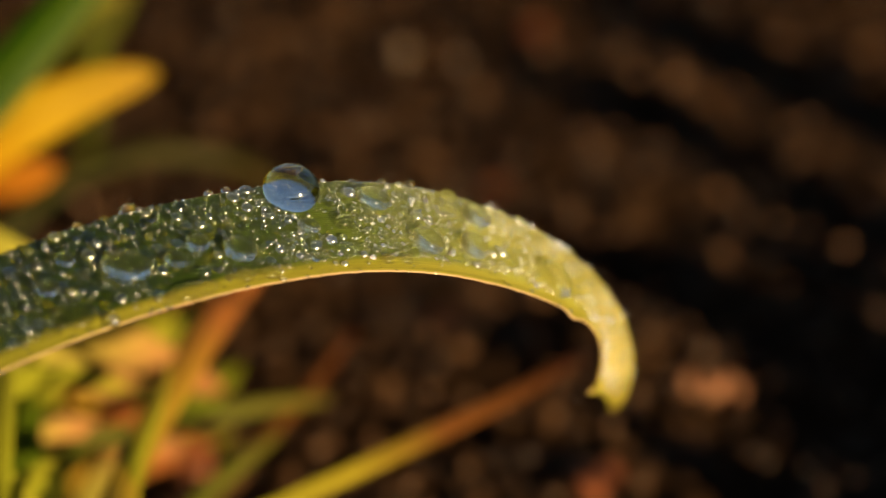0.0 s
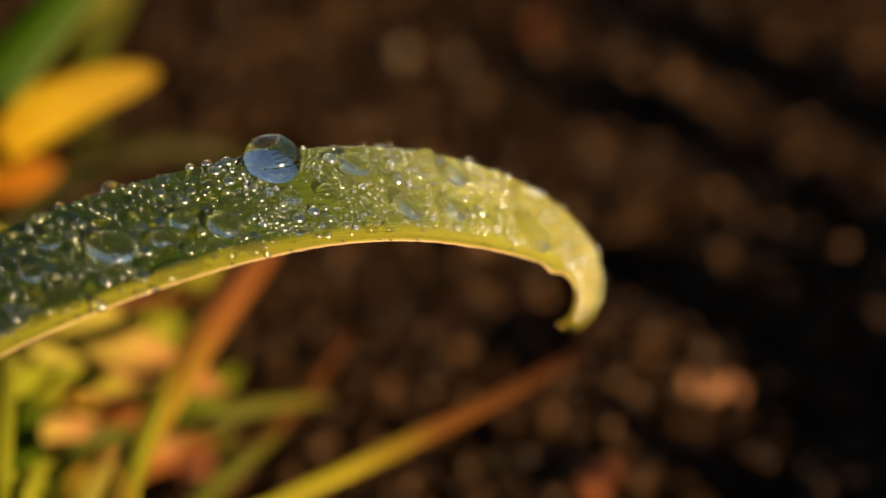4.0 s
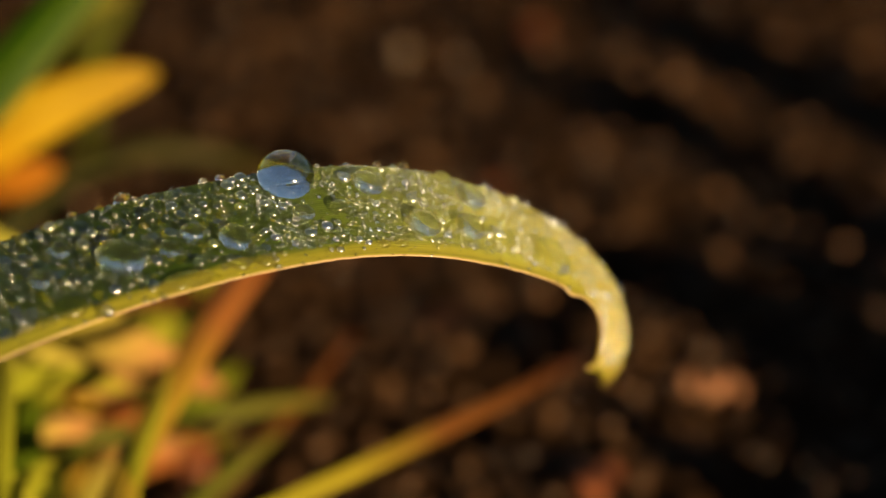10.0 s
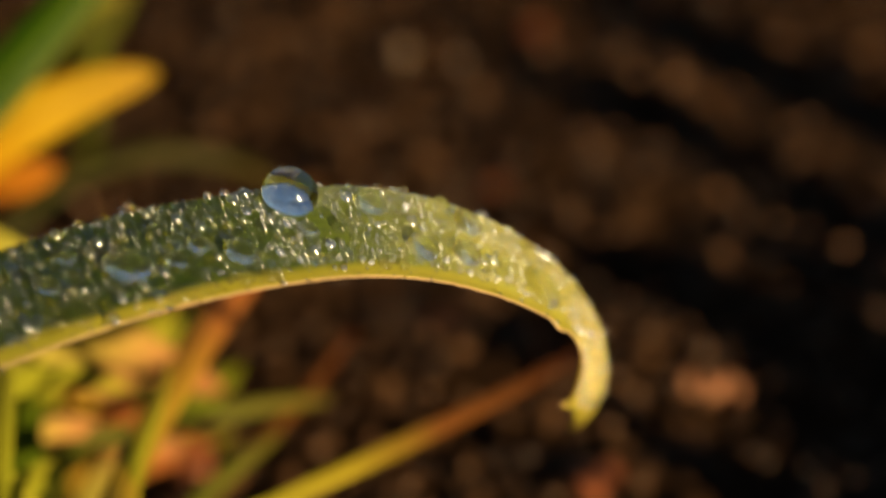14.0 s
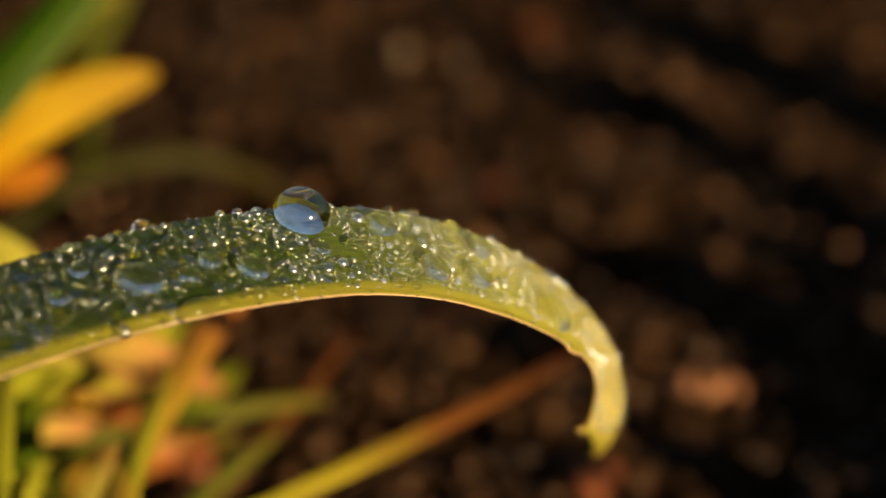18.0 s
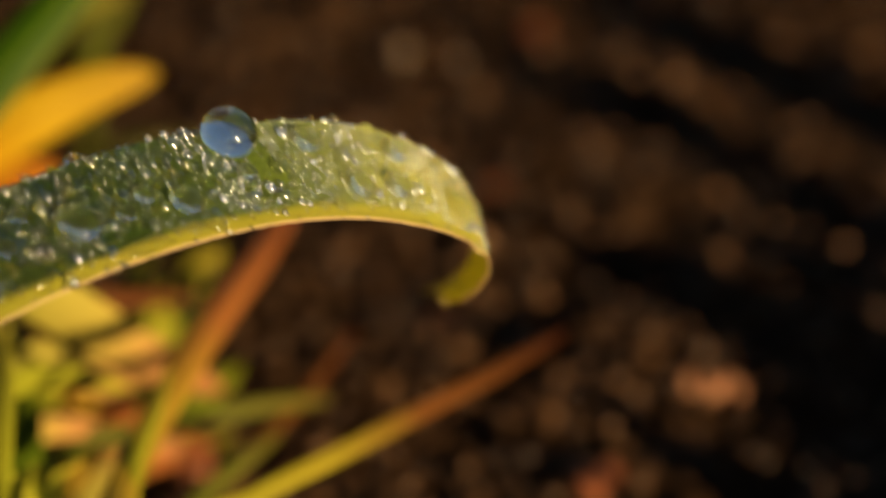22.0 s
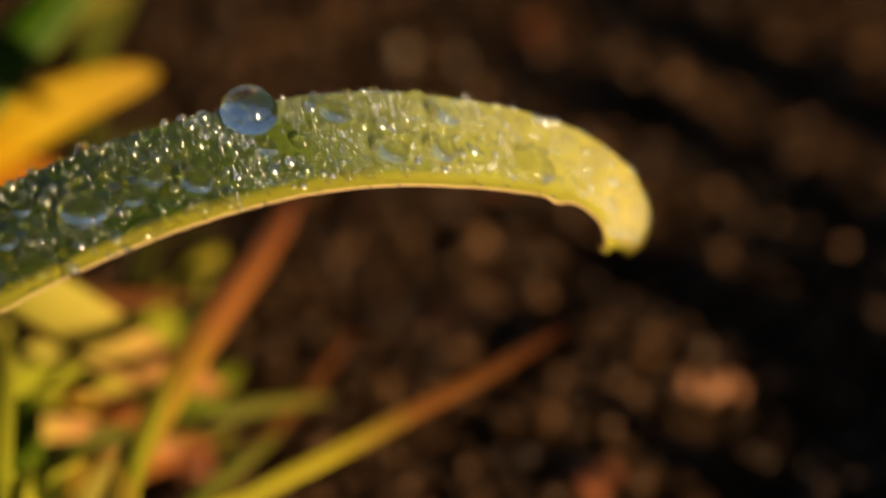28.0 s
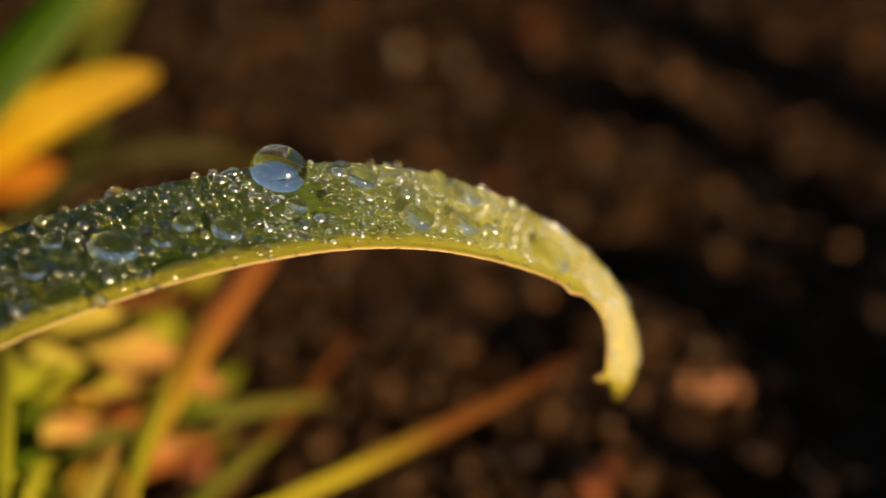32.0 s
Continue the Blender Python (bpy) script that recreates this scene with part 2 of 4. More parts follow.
# ---- ground ----
def axis(lo, hi, step, far):
    mid = list(np.arange(lo, hi + step / 2, step))
    grow, d = [], step
    while d < far:
        d *= 1.5
        grow.append(d)
    return [lo - g for g in reversed(grow)] + mid + [hi + g for g in grow]


def ground_height(x, y):
    v = Vector((x, y, 0))
    near = 1.0 / (1.0 + (max(abs(x), abs(y - 0.1)) / 0.6) ** 2)
    h = 0.0013 * noise.noise(v * 60) + 0.0010 * noise.noise(v * 160 + Vector((3, 1, 7))) + 0.0009 * noise.noise(v * 420)
    return h * near - 0.0015


def build_ground():
    xs, ys = axis(-0.09, 0.09, 0.0011, 900), axis(0.0, 0.24, 0.0011, 900)
    verts = [(x, y, ground_height(x, y)) for y in ys for x in xs]
    nx = len(xs)
    faces = [(j * nx + i, j * nx + i + 1, (j + 1) * nx + i + 1, (j + 1) * nx + i) for j in range(len(ys) - 1) for i in range(nx - 1)]
    tagged(new("ground", mesh_from("ground", verts, faces, SOIL)), "dark brown wet soil under the grass", "ground", kind="structure")


BALL = bmesh.new()
bmesh.ops.create_icosphere(BALL, subdivisions=1, radius=1.0)
BALL_V = np.array([v.co[:] for v in BALL.verts])
BALL_F = [tuple(v.index for v in f.verts) for f in BALL.faces]
BALL.free()


def lump(rng, size, flat=0.75):
    """A rough soil crumb: a ball pushed in and out."""
    k = rng.uniform(0, 99)
    rad = np.array([1 + 0.45 * noise.noise(Vector(v) * 1.3 + Vector((k, 0, 0))) + 0.2 * noise.noise(Vector(v) * 3.1 + Vector((0, k, 0))) for v in BALL_V])
    v = BALL_V * rad[:, None] * size * np.array([rng.uniform(0.8, 1.3), rng.uniform(0.8, 1.2), flat])
    a = rng.uniform(0, 6.28)
    c, s = math.cos(a), math.sin(a)
    return v @ np.array([[c, s, 0], [-s, c, 0], [0, 0, 1]])


def build_crumbs():
    rng = random.Random(5)
    forms = [lump(rng, 1.0) for _ in range(24)]
    verts, faces, n = [], [], 0
    for _ in range(17000):
        x, y = rng.uniform(-0.085, 0.085), rng.uniform(0.02, 0.24)
        size = 0.0003 + 0.0014 * rng.random() ** 3.4
        a = rng.uniform(0, 6.28)
        c, s = math.cos(a), math.sin(a)
        v = forms[rng.randrange(24)] @ np.array([[c, s, 0], [-s, c, 0], [0, 0, 1]]) * size
        v = v + np.array([x, y, ground_height(x, y) + size * 0.3])
        verts.extend(v.tolist())
        faces.extend([(p + n, q + n, r + n) for p, q, r in BALL_F])
        n += len(v)
    tagged(new("soil_crumbs", mesh_from("soil_crumbs", verts, faces, CLOD)), "loose wet brown soil crumbs and small stones", "soil", kind="stuff")


def build_grit():
    rng = random.Random(8)
    verts, faces, n = [], [], 0
    for _ in range(5200):
        x, y = rng.uniform(-0.07, 0.07), rng.uniform(0.04, 0.2)
        size = 0.0002 + 0.00035 * rng.random() ** 2
        v = BALL_V * np.array([size * rng.uniform(0.7, 1.3), size, size * rng.uniform(0.7, 1.2)]) + np.array([x, y, ground_height(x, y) + 0.0012 + rng.random() * 0.0012])
        verts.extend(v.tolist())
        faces.extend([(p + n, q + n, r + n) for p, q, r in BALL_F])
        n += len(v)
    tagged(new("grit", mesh_from("grit", verts, faces, GRIT)), "wet brown grit on the soil, paled for sun glints", "grit", kind="stuff")


def pebble(name, place, size, mat, label, category, seed, flat=0.7):
    rng = random.Random(seed)
    v = lump(rng, 1.0, flat) * size * MM
    ob = new(name, mesh_from(name, v.tolist(), BALL_F, mat))
    ob.location = (place.x, place.y, ground_height(place.x, place.y) + size * MM * 0.35)
    return tagged(ob, label, category)


def build_litter():
    for i, (p, s) in enumerate([(floor_spot(-2.8, 14.4), 1.3), (floor_spot(1.0, 13.8), 1.5), (floor_spot(-7.4, 9.4), 1.3), (floor_spot(5.2, 10.8), 1.2), (floor_spot(-12.2, 11.6), 1.2), (floor_spot(19.2, 12.0), 1.4),
                                (floor_spot(21.2, 2.2), 1.6), (floor_spot(12.6, 2.4), 1.6), (floor_spot(-3.4, 14.0), 0.8), (floor_spot(4.2, -12.6), 1.6)]):
        pebble("pebble", p, s, GLINT if i < 2 else CLOD, "small wet rounded stone on the soil", "pebble", 40 + i)
    for i, (p, s) in enumerate([(floor_spot(10.7, -16.6), 3.2), (floor_spot(0.0, -4.6), 2.2), (floor_spot(-18.2, -15.4), 2.4), (floor_spot(-27.2, -13.4), 3.0), (floor_spot(3.8, 5.2), 1.8), (floor_spot(6.6, 16.4), 2.4)]):
        pebble("leaf_fragment", p, s, LITTER, "curled reddish brown fragment of a dead leaf", "leaf fragment", 70 + i, 0.5)
    # short broken twig
    a, b = floor_spot(16.9, -12.3), floor_spot(21.2, -12.5)
    a.z = b.z = 0.0042
    bm = bmesh.new()
    n, m = 10, 10
    d = b - a
    rings = []
    for i in range(n + 1):
        c = a + d * (i / n) + Vector((0, 0.0004 * math.sin(i * 1.1), 0.0003 * math.cos(i * 1.7)))
        r = 0.0011 * (1 + 0.12 * math.sin(i * 2.3)) * (0.75 if i in (0, n) else 1)
        rings.append([bm.verts.new(c + Vector((0, math.cos(k * 6.283 / m), math.sin(k * 6.283 / m))) * r) for k in range(m)])
    for p, q in zip(rings, rings[1:]):
        for k in range(m):
            bm.faces.new((p[k], q[k], q[(k + 1) % m], p[(k + 1) % m]))
    bm.faces.new(rings[0])
    bm.faces.new(rings[-1][::-1])
    bmesh.ops.recalc_face_normals(bm, faces=bm.faces)
    me = bpy.data.meshes.new("twig")
    bm.to_mesh(me)
    bm.free()
    me.materials.append(STICK)
    tagged(new("twig", me), "short pale brown broken twig lying on wet soil", "twig")


build_ground()
build_crumbs()
build_grit()
build_litter()


# ---- grass around the leaf ----
def rooted(points, lean=(0.0, 0.0)):
    """Spots in the view with a root on the ground before the first one."""
    pts = [spot(*p) for p in points]
    first = pts[0]
    return [Vector((first.x + lean[0] * MM, first.y + lean[1] * MM, -0.001))] + pts


def blade(name, points, width, mat, label, lean=(0, 0), category="grass blade", **shape):
    pts = rooted(points, lean)
    base = pts[0].copy()
    me = ribbon(pts, width, mat, name, **shape)
    me.transform(Matrix.Translation(-base))
    ob = new(name, me)
    ob.location = base
    shape = dict(shape, m=2, keel=0.1, thick=0.0004)
    rib = ribbon(pts, width * 0.09, GREEN if mat is EDGED else mat, "midrib", **shape)
    rib.transform(Matrix.Translation(-base))
    new("midrib", rib).parent = ob
    return tagged(ob, label, category, group="grass around the leaf")


blade("grass_blade", [(-23.8, -20.8, 36), (-23.0, -17.6, 41), (-20.4, -12.2, 52), (-16.7, -6.0, 66), (-12.9, -0.6, 82), (-10.2, 3.8, 98)], 2.7, AUTUMN,
      "dead grass blade, yellow turning orange brown to its tip", (-4, 6), full=0.2, start=0.8)
long_blade = blade("grass_blade", [(-18.2, -21.8, 40), (-12.2, -18.1, 44), (-6.3, -15.3, 50), (-0.3, -12.4, 58), (4.2, -10.2, 66), (7.4, -8.4, 74), (9.8, -7.0, 82)], 1.7, MEADOW,
      "long grass blade, yellow green turning red brown to its tip", (-5, 5), full=0.2, start=0.8)
blade("grass_blade", [(-26.2, -14.4, 72), (-21.8, -13.1, 74), (-18.2, -12.2, 76), (-12.6, -11.1, 80), (-7.8, -10.6, 84)], 1.7, OLIVE,
      "short olive grass blade leaning sideways", (-6, 2))
blade("grass_blade", [(-16.2, -17.6, 78), (-13.8, -14.8, 80), (-10.6, -11.4, 84), (-7.8, -7.8, 90), (-6.2, -5.6, 94)], 1.1, RUSSET,
      "thin russet dead grass blade", (-4, 4))
blade("grass_blade", [(-33.8, -1.2, 66), (-29.8, -2.8, 66), (-26.2, -4.8, 68), (-22.6, -7.0, 72), (-18.6, -9.0, 78), (-15.4, -10.2, 82)], 5.2, PINK,
      "broad dying grass blade, yellow turning pink", (-12, 8), turn=20)
blade("grass_blade", [(-33.8, -6.4, 72), (-30.6, -7.4, 72), (-26.6, -8.4, 76), (-22.6, -10.0, 82), (-19.8, -12.0, 88)], 3.2, PINK,
      "fading yellow and pink grass blade", (-10, 6))
blade("grass_blade", [(-31.8, -20.8, 36), (-31.5, -16.8, 38), (-31.2, -12.0, 42), (-31.1, -8.0, 48), (-31.5, -4.8, 54)], 2.0, PALE,
      "pale yellow green upright grass blade", (-2, 4))
blade("grass_blade", [(-30.2, -20.8, 58), (-29.8, -16.8, 60), (-29.5, -12.0, 64), (-29.8, -8.4, 70)], 3.0, GREEN,
      "upright green grass blade", (-2, 4))
blade("grass_blade", [(-19.4, -20.8, 60), (-17.4, -18.0, 62), (-14.6, -15.4, 66), (-11.4, -13.0, 72)], 1.7, OLIVE,
      "short olive green grass blade", (-4, 4))
blade("grass_blade", [(-33.0, -19.6, 48), (-30.2, -17.2, 50), (-27.8, -15.6, 54), (-25.4, -15.0, 58)], 2.6, PALE,
      "bent pale yellow green grass blade", (-4, 4))
# two blades whose shade comes from the darkened material colour
blade("grass_blade", [(-22.6, -4.8, 88), (-21.8, -2.4, 90), (-20.9, 0.4, 94), (-19.4, 2.8, 98)], 3.0, SHADED_OLIVE,
      "olive grass blade with shade put into its dark colour", (0, 4))
blade("grass_blade", [(-18.2, -4.8, 96), (-18.2, -1.6, 98), (-17.6, 0.4, 100), (-16.4, 2.0, 104)], 2.4, SHADED_OLIVE,
      "olive grass blade with shade put into its dark colour", (0, 4))
blade("grass_blade", [(-24.8, 14.2, 138), (-23.8, 16.2, 140), (-22.8, 18.2, 143), (-22.2, 20.4, 146)], 2.6, OLIVE,
      "far olive green grass blade", (-1, 0))
blade("grass_blade", [(-35.8, 4.4, 92), (-33.8, 6.2, 92), (-29.8, 8.8, 92), (-25.8, 10.8, 93), (-22.6, 11.9, 94), (-20.1, 12.4, 95)], 5.6, AMBER,
      "broad amber yellow autumn leaf", (-10, 4), "leaf", turn=10)
blade("grass_blade", [(-35.8, 2.2, 104), (-33.4, 3.8, 103), (-30.2, 4.9, 102), (-27.2, 5.8, 102)], 4.8, ORANGE,
      "broad orange autumn leaf", (-6, 4), "leaf")

for points, wide, mat, label in [
        ([(-35.0, -10.4, 52), (-32.6, -10.0, 54), (-29.0, -9.2, 58), (-25.4, -9.1, 62), (-22.0, -10.0, 66)], 2.6, PALE, "bent pale yellow grass blade"),
        ([(-34.6, -15.2, 62), (-32.2, -14.0, 64), (-28.6, -12.8, 68), (-25.0, -12.8, 72), (-22.2, -14.0, 74)], 2.6, PINK, "faded yellow and pink grass blade"),
        ([(-29.0, -21.6, 84), (-27.0, -18.0, 86), (-23.4, -15.6, 90), (-19.8, -14.4, 94), (-16.2, -14.0, 98)], 3.4, AUTUMN, "dying orange grass blade bent low"),
        ([(-23.4, -22.0, 92), (-21.8, -19.2, 94), (-19.4, -16.4, 97), (-16.6, -14.4, 100), (-13.4, -13.2, 104)], 3.0, PALE, "pale yellow grass blade leaning low"),
        ([(-33.8, -18.4, 70), (-31.4, -16.0, 72), (-29.0, -12.0, 76), (-27.4, -8.0, 82), (-26.6, -4.8, 86)], 2.8, PALE, "upright yellow green grass blade behind"),
        ([(-26.6, -21.6, 72), (-25.4, -18.4, 74), (-23.8, -16.0, 78), (-21.0, -14.0, 82), (-17.4, -14.4, 84)], 2.4, PINK, "faded pink grass blade bent over"),
        ([(-23.0, -21.6, 40), (-22.2, -18.4, 42), (-21.8, -15.2, 45), (-20.2, -11.2, 50), (-19.4, -8.0, 55)], 1.4, PALE, "narrow pale grass blade"),
        ([(-34.2, -4.8, 74), (-32.2, -4.2, 76), (-28.2, -3.8, 80), (-22.6, -3.6, 84), (-17.0, -3.4, 88)], 2.0, RUSSET, "thin russet grass blade lying over"),
        ([(-34.6, -12.8, 40), (-33.0, -14.4, 42), (-31.0, -16.4, 44), (-29.0, -18.4, 46), (-27.4, -20.4, 48)], 2.4, PALE, "pale green drooping grass blade"),
        ([(-33.0, 9.6, 112), (-31.0, 12.8, 114), (-29.0, 15.2, 116), (-25.8, 17.2, 119), (-22.2, 18.4, 122)], 3.4, OLIVE, "olive green grass blade behind")]:
    blade("grass_blade", points, wide, mat, label, (-5, 4))

tuft_rng = random.Random(33)
for k in range(30):
    u, w = tuft_rng.uniform(-36, -22), tuft_rng.uniform(78, 125)
    v, lean, high = tuft_rng.uniform(-24, -18), tuft_rng.uniform(-3, 7), tuft_rng.uniform(8, 19)
    mat, label = tuft_rng.choice([(PALE, "pale yellow green grass blade in a tuft"), (PALE, "pale yellow green grass blade in a tuft"), (AUTUMN, "dying orange grass blade in a tuft"), (GREEN, "fresh green grass blade in a tuft"),
                                  (PINK, "fading pink grass blade in a tuft"), (AUTUMN, "dying orange grass blade in a tuft")])
    blade("grass_blade", [(u, v, w), (u + lean * 0.25, v + high * 0.4, w + 1), (u + lean * 0.6, v + high * 0.75, w + 3), (u + lean * 1.2, v + high, w + 6)],
          tuft_rng.uniform(2.4, 4.4), mat, label, (-3, 3), n=20, m=4)

# blades beside the bare soil: the low sun lays their shade in long bands over it
SHADE = [(9.5, 18.6, 7), (12.0, 17.8, 9), (15.0, 16.8, 10), (-4.0, 17.8, 4), (2.5, 15.2, 3), (6.0, 13.4, 3.5), (10.0, 11.4, 3.5), (22.0, 4.0, 9),
         (13.5, -0.2, 8), (15.5, -2.5, 7), (17.0, -4.5, 5), (21.0, -2.5, 8), (25.0, -4.0, 8), (20.0, -7.6, 6), (26.5, -8.0, 7), (25.0, -13.5, 8), (21.5, -16.5, 5), (26.5, 1.0, 6), (20.0, 0.7, 5), (24.5, -0.7, 5), (28.0, -10.5, 6), (28.0, -16.5, 6), (-3.4, -5.2, 4)]
shade_rng = random.Random(21)
for k in range(4):
    SHADE.append((shade_rng.uniform(4, 22), -18 + 26 * (k + shade_rng.random()) / 4, shade_rng.uniform(2.0, 3.5)))
AZIMUTH = Vector((SUN.x, SUN.y, 0)).normalized()
for k, (u, v, wide) in enumerate(SHADE):
    reach = (36 - u) * 0.0016 / AZIMUTH.x + 0.045
    high = reach * SUN.z / math.hypot(SUN.x, SUN.y) + 0.0022
    foot = floor_spot(u, v) + AZIMUTH * reach
    foot.z = -0.001
    lean = Vector((0.001 * math.sin(k * 2.1), 0.001 * math.cos(k * 1.7), 0))
    pts = [foot, foot + lean + Vector((0, 0, high * 0.35)), foot + lean * 2 + Vector((0, 0, high * 0.7)), foot + lean * 4 + Vector((0, 0, high))]
    me = ribbon(pts, wide, GREEN, "short_grass_blade", n=24, start=0.8, full=0.3, turn=81)
    me.transform(Matrix.Translation(-foot))
    ob = new("short_grass_blade", me)
    ob.location = foot
    tagged(ob, "upright green grass blade beside the bare soil", "grass blade", "grass around the leaf")

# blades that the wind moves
arch = blade("grass_blade", [(-33.8, -3.6, 112), (-31.8, 0.0, 112), (-29.0, 2.9, 113), (-25.4, 5.6, 114), (-20.2, 6.9, 116), (-15.4, 6.4, 119), (-12.6, 5.2, 122), (-9.8, 3.2, 125)], 1.9, SHADED_OLIVE,
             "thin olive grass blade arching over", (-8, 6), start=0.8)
tall = blade("grass_blade", [(-38.2, 3.8, 84), (-32.4, 10.6, 84), (-28.6, 15.0, 85), (-24.8, 19.2, 86), (-21.0, 23.2, 87)], 5.0, EDGED,
             "broad green grass blade with a pale edge", (-14, 6), start=0.8)


# ---- the dewy leaf ----
# Lengths in millimetres along the blade from the big drop: shape, then its bends over time.
LENGTH = 56.19
BACK = -36.0
WIDE = 9.44
FACING = 0.847
ARCH = (0.0200, 0.0242, 0.0154, 0.0238, 0.0336, 0.0298, 0.0520, 0.0570)
TIP_TWIST = 0.0563
ARCH_AT = (0, 8, 14, 19, 24, 29, 34, 40)
REACH = 0.85
RIGHT_STEPS, LEFT_STEPS = 30, 24

# seconds; right, up; roll, yaw, twist; two bends down, two sideways, twist along, two for the stalk side
SWAY_0 = [
    (0, -10.94, 3.7, 0.114, 0.612, -0.063, -0.002, -0.0104, -0.003, -0.0125, 0.0052, 0.0002, -0.0032),
    (0.5, -10.83, 3.83, 0.119, 0.596, -0.078, -0.0022, -0.0083, -0.0037, -0.0087, 0.0056, 0.0005, -0.0031),
    (1, -11.2, 3.87, 0.116, 0.621, -0.064, -0.0035, -0.0062, -0.0026, -0.0117, 0.0043, 0.0002, -0.0028),
    (1.5, -11.03, 3.7, 0.109, 0.619, -0.065, -0.002, -0.008, -0.0037, -0.0083, 0.0052, 0.0006, -0.0036),
    (2, -11.04, 3.59, 0.11, 0.619, -0.073, -0.0035, -0.0061, -0.0025, -0.015, 0.0044, -0, -0.0027),
    (2.5, -11.22, 3.94, 0.115, 0.617, -0.059, -0.0018, -0.0081, -0.0034, -0.0089, 0.0054, 0.0006, -0.0033),
    (3, -11.56, 4.04, 0.131, 0.655, -0.028, -0.0027, -0.013, -0.0015, -0.0185, 0.007, -0.0002, -0.0023),
]
SWAY_1 = [
    (3.5, -11.99, 5.24, 0.159, 0.626, -0.003, -0.0022, -0.0092, -0.0016, -0.0131, 0.0059, 0.0004, -0.0031),
    (5.5, -12.69, 6.76, 0.203, 0.611, 0.054, -0.0024, -0.0052, -0.0028, -0.0131, 0.0069, 0.0004, -0.0026),
    (6, -11.15, 4.35, 0.136, 0.592, -0.082, -0.0037, -0.0076, -0.0035, -0.0099, 0.0047, 0.0001, -0.0013),
    (6.5, -12.44, 6.14, 0.171, 0.596, 0.008, 0.0005, -0.0124, -0.0018, -0.0063, 0.0046, 0.0007, -0.0033),
    (7, -12.25, 5.53, 0.154, 0.62, -0.005, -0.0004, -0.0092, -0.0024, -0.0129, 0.0056, 0.0008, -0.0025),
    (7.5, -9.73, 2.36, 0.085, 0.585, -0.152, -0.0014, -0.0071, -0.0023, -0.0093, 0.0042, -0.0003, -0.0009),
    (8, -10.61, 3.9, 0.131, 0.608, -0.046, -0.0044, -0.0082, -0.0033, -0.0173, 0.0055, -0.0008, -0.0022),
]
SWAY_2 = [
    (8.5, -10.76, 3.56, 0.114, 0.638, -0.053, -0.0028, -0.0098, -0.0028, -0.0096, 0.0055, 0.0004, -0.0018),
    (9, -10.83, 4.66, 0.142, 0.579, -0.072, -0.0038, -0.0038, -0.0046, -0.006, 0.0045, 0.0004, -0.0017),
    (9.5, -10.22, 3.88, 0.13, 0.566, -0.086, -0.0022, -0.0095, -0.0027, -0.0105, 0.0047, 0.0003, -0.0018),
    (10, -11.33, 4.67, 0.144, 0.611, -0.04, -0.0021, -0.0075, -0.0026, -0.0122, 0.0041, -0.0002, -0.0022),
    (10.5, -10.94, 4.17, 0.132, 0.603, -0.067, -0.003, -0.009, -0.0022, -0.0089, 0.0038, -0, -0.0022),
    (11, -11.56, 4.97, 0.151, 0.608, -0.03, -0.0025, -0.0076, -0.0023, -0.0085, 0.0046, 0, -0.0026),
    (11.5, -11.15, 4.89, 0.155, 0.603, -0.012, -0.0027, -0.008, -0.0014, -0.0076, 0.0046, 0.0005, -0.0024),
]
SWAY_3 = [
    (12, -9.55, 2.2, 0.065, 0.597, -0.166, -0.0013, -0.0097, -0.0052, -0.0214, 0.0028, 0.0006, -0.0017),
    (12.5, -11.91, 4.24, 0.117, 0.686, -0.013, -0.0005, -0.0069, -0.0052, -0.0034, 0.0058, 0.0007, -0.0028),
    (13, -13.19, 7.11, 0.198, 0.659, 0.135, -0.0017, -0.0039, -0.002, -0.0057, 0.0035, 0.0027, -0.007),
    (13.5, -11.4, 3.15, 0.099, 0.713, -0.029, -0.0018, -0.0051, -0.0048, -0.0085, 0.0075, 0.0003, -0.0014),
    (14, -11.06, 3.44, 0.099, 0.652, -0.06, -0.0018, -0.0065, -0.0043, -0.0143, 0.0061, 0.0003, -0.0021),
    (14.5, -16.22, 8.05, 0.188, 0.768, 0.215, 0.0004, -0.0101, -0.0013, -0.0098, 0.0067, 0.0001, -0.0076),
    (16.5, -13.69, 6.54, 0.171, 0.692, 0.078, -0.0018, -0.004, -0.0021, -0.0096, 0.0055, 0.0003, -0.0043),
]
SWAY_4 = [
    (17, -14.32, 5.68, 0.163, 0.799, 0.144, 0.0049, -0.0038, -0.0024, -0.0083, 0.0077, 0.0001, -0.0031),
    (17.5, -12.41, 5.59, 0.158, 0.674, 0.092, 0.002, -0.0032, -0.0008, -0.009, 0.0047, 0.0005, -0.0034),
    (18, -10.21, 2.07, 0.07, 0.667, -0.109, -0.0038, -0.0074, -0.0035, -0.0154, 0.0058, 0.0007, -0.0006),
    (18.5, -10.84, 2.95, 0.09, 0.641, -0.105, -0.0021, -0.007, -0.0027, -0.0092, 0.0047, -0.0009, -0.0011),
    (19, -11.26, 4.28, 0.136, 0.642, -0.015, -0.0018, -0.0067, -0.004, -0.0055, 0.0055, -0.0001, -0.0027),
    (19.5, -10.6, 2.53, 0.142, 0.592, -0.086, -0.0011, -0.0071, -0.0029, -0.0092, 0.0043, 0.0004, -0.0033),
    (20, -13.54, 5.47, 0.136, 0.712, 0.026, -0.0012, -0.0069, -0.0043, -0.0043, 0.007, 0.0005, -0.0038),
]
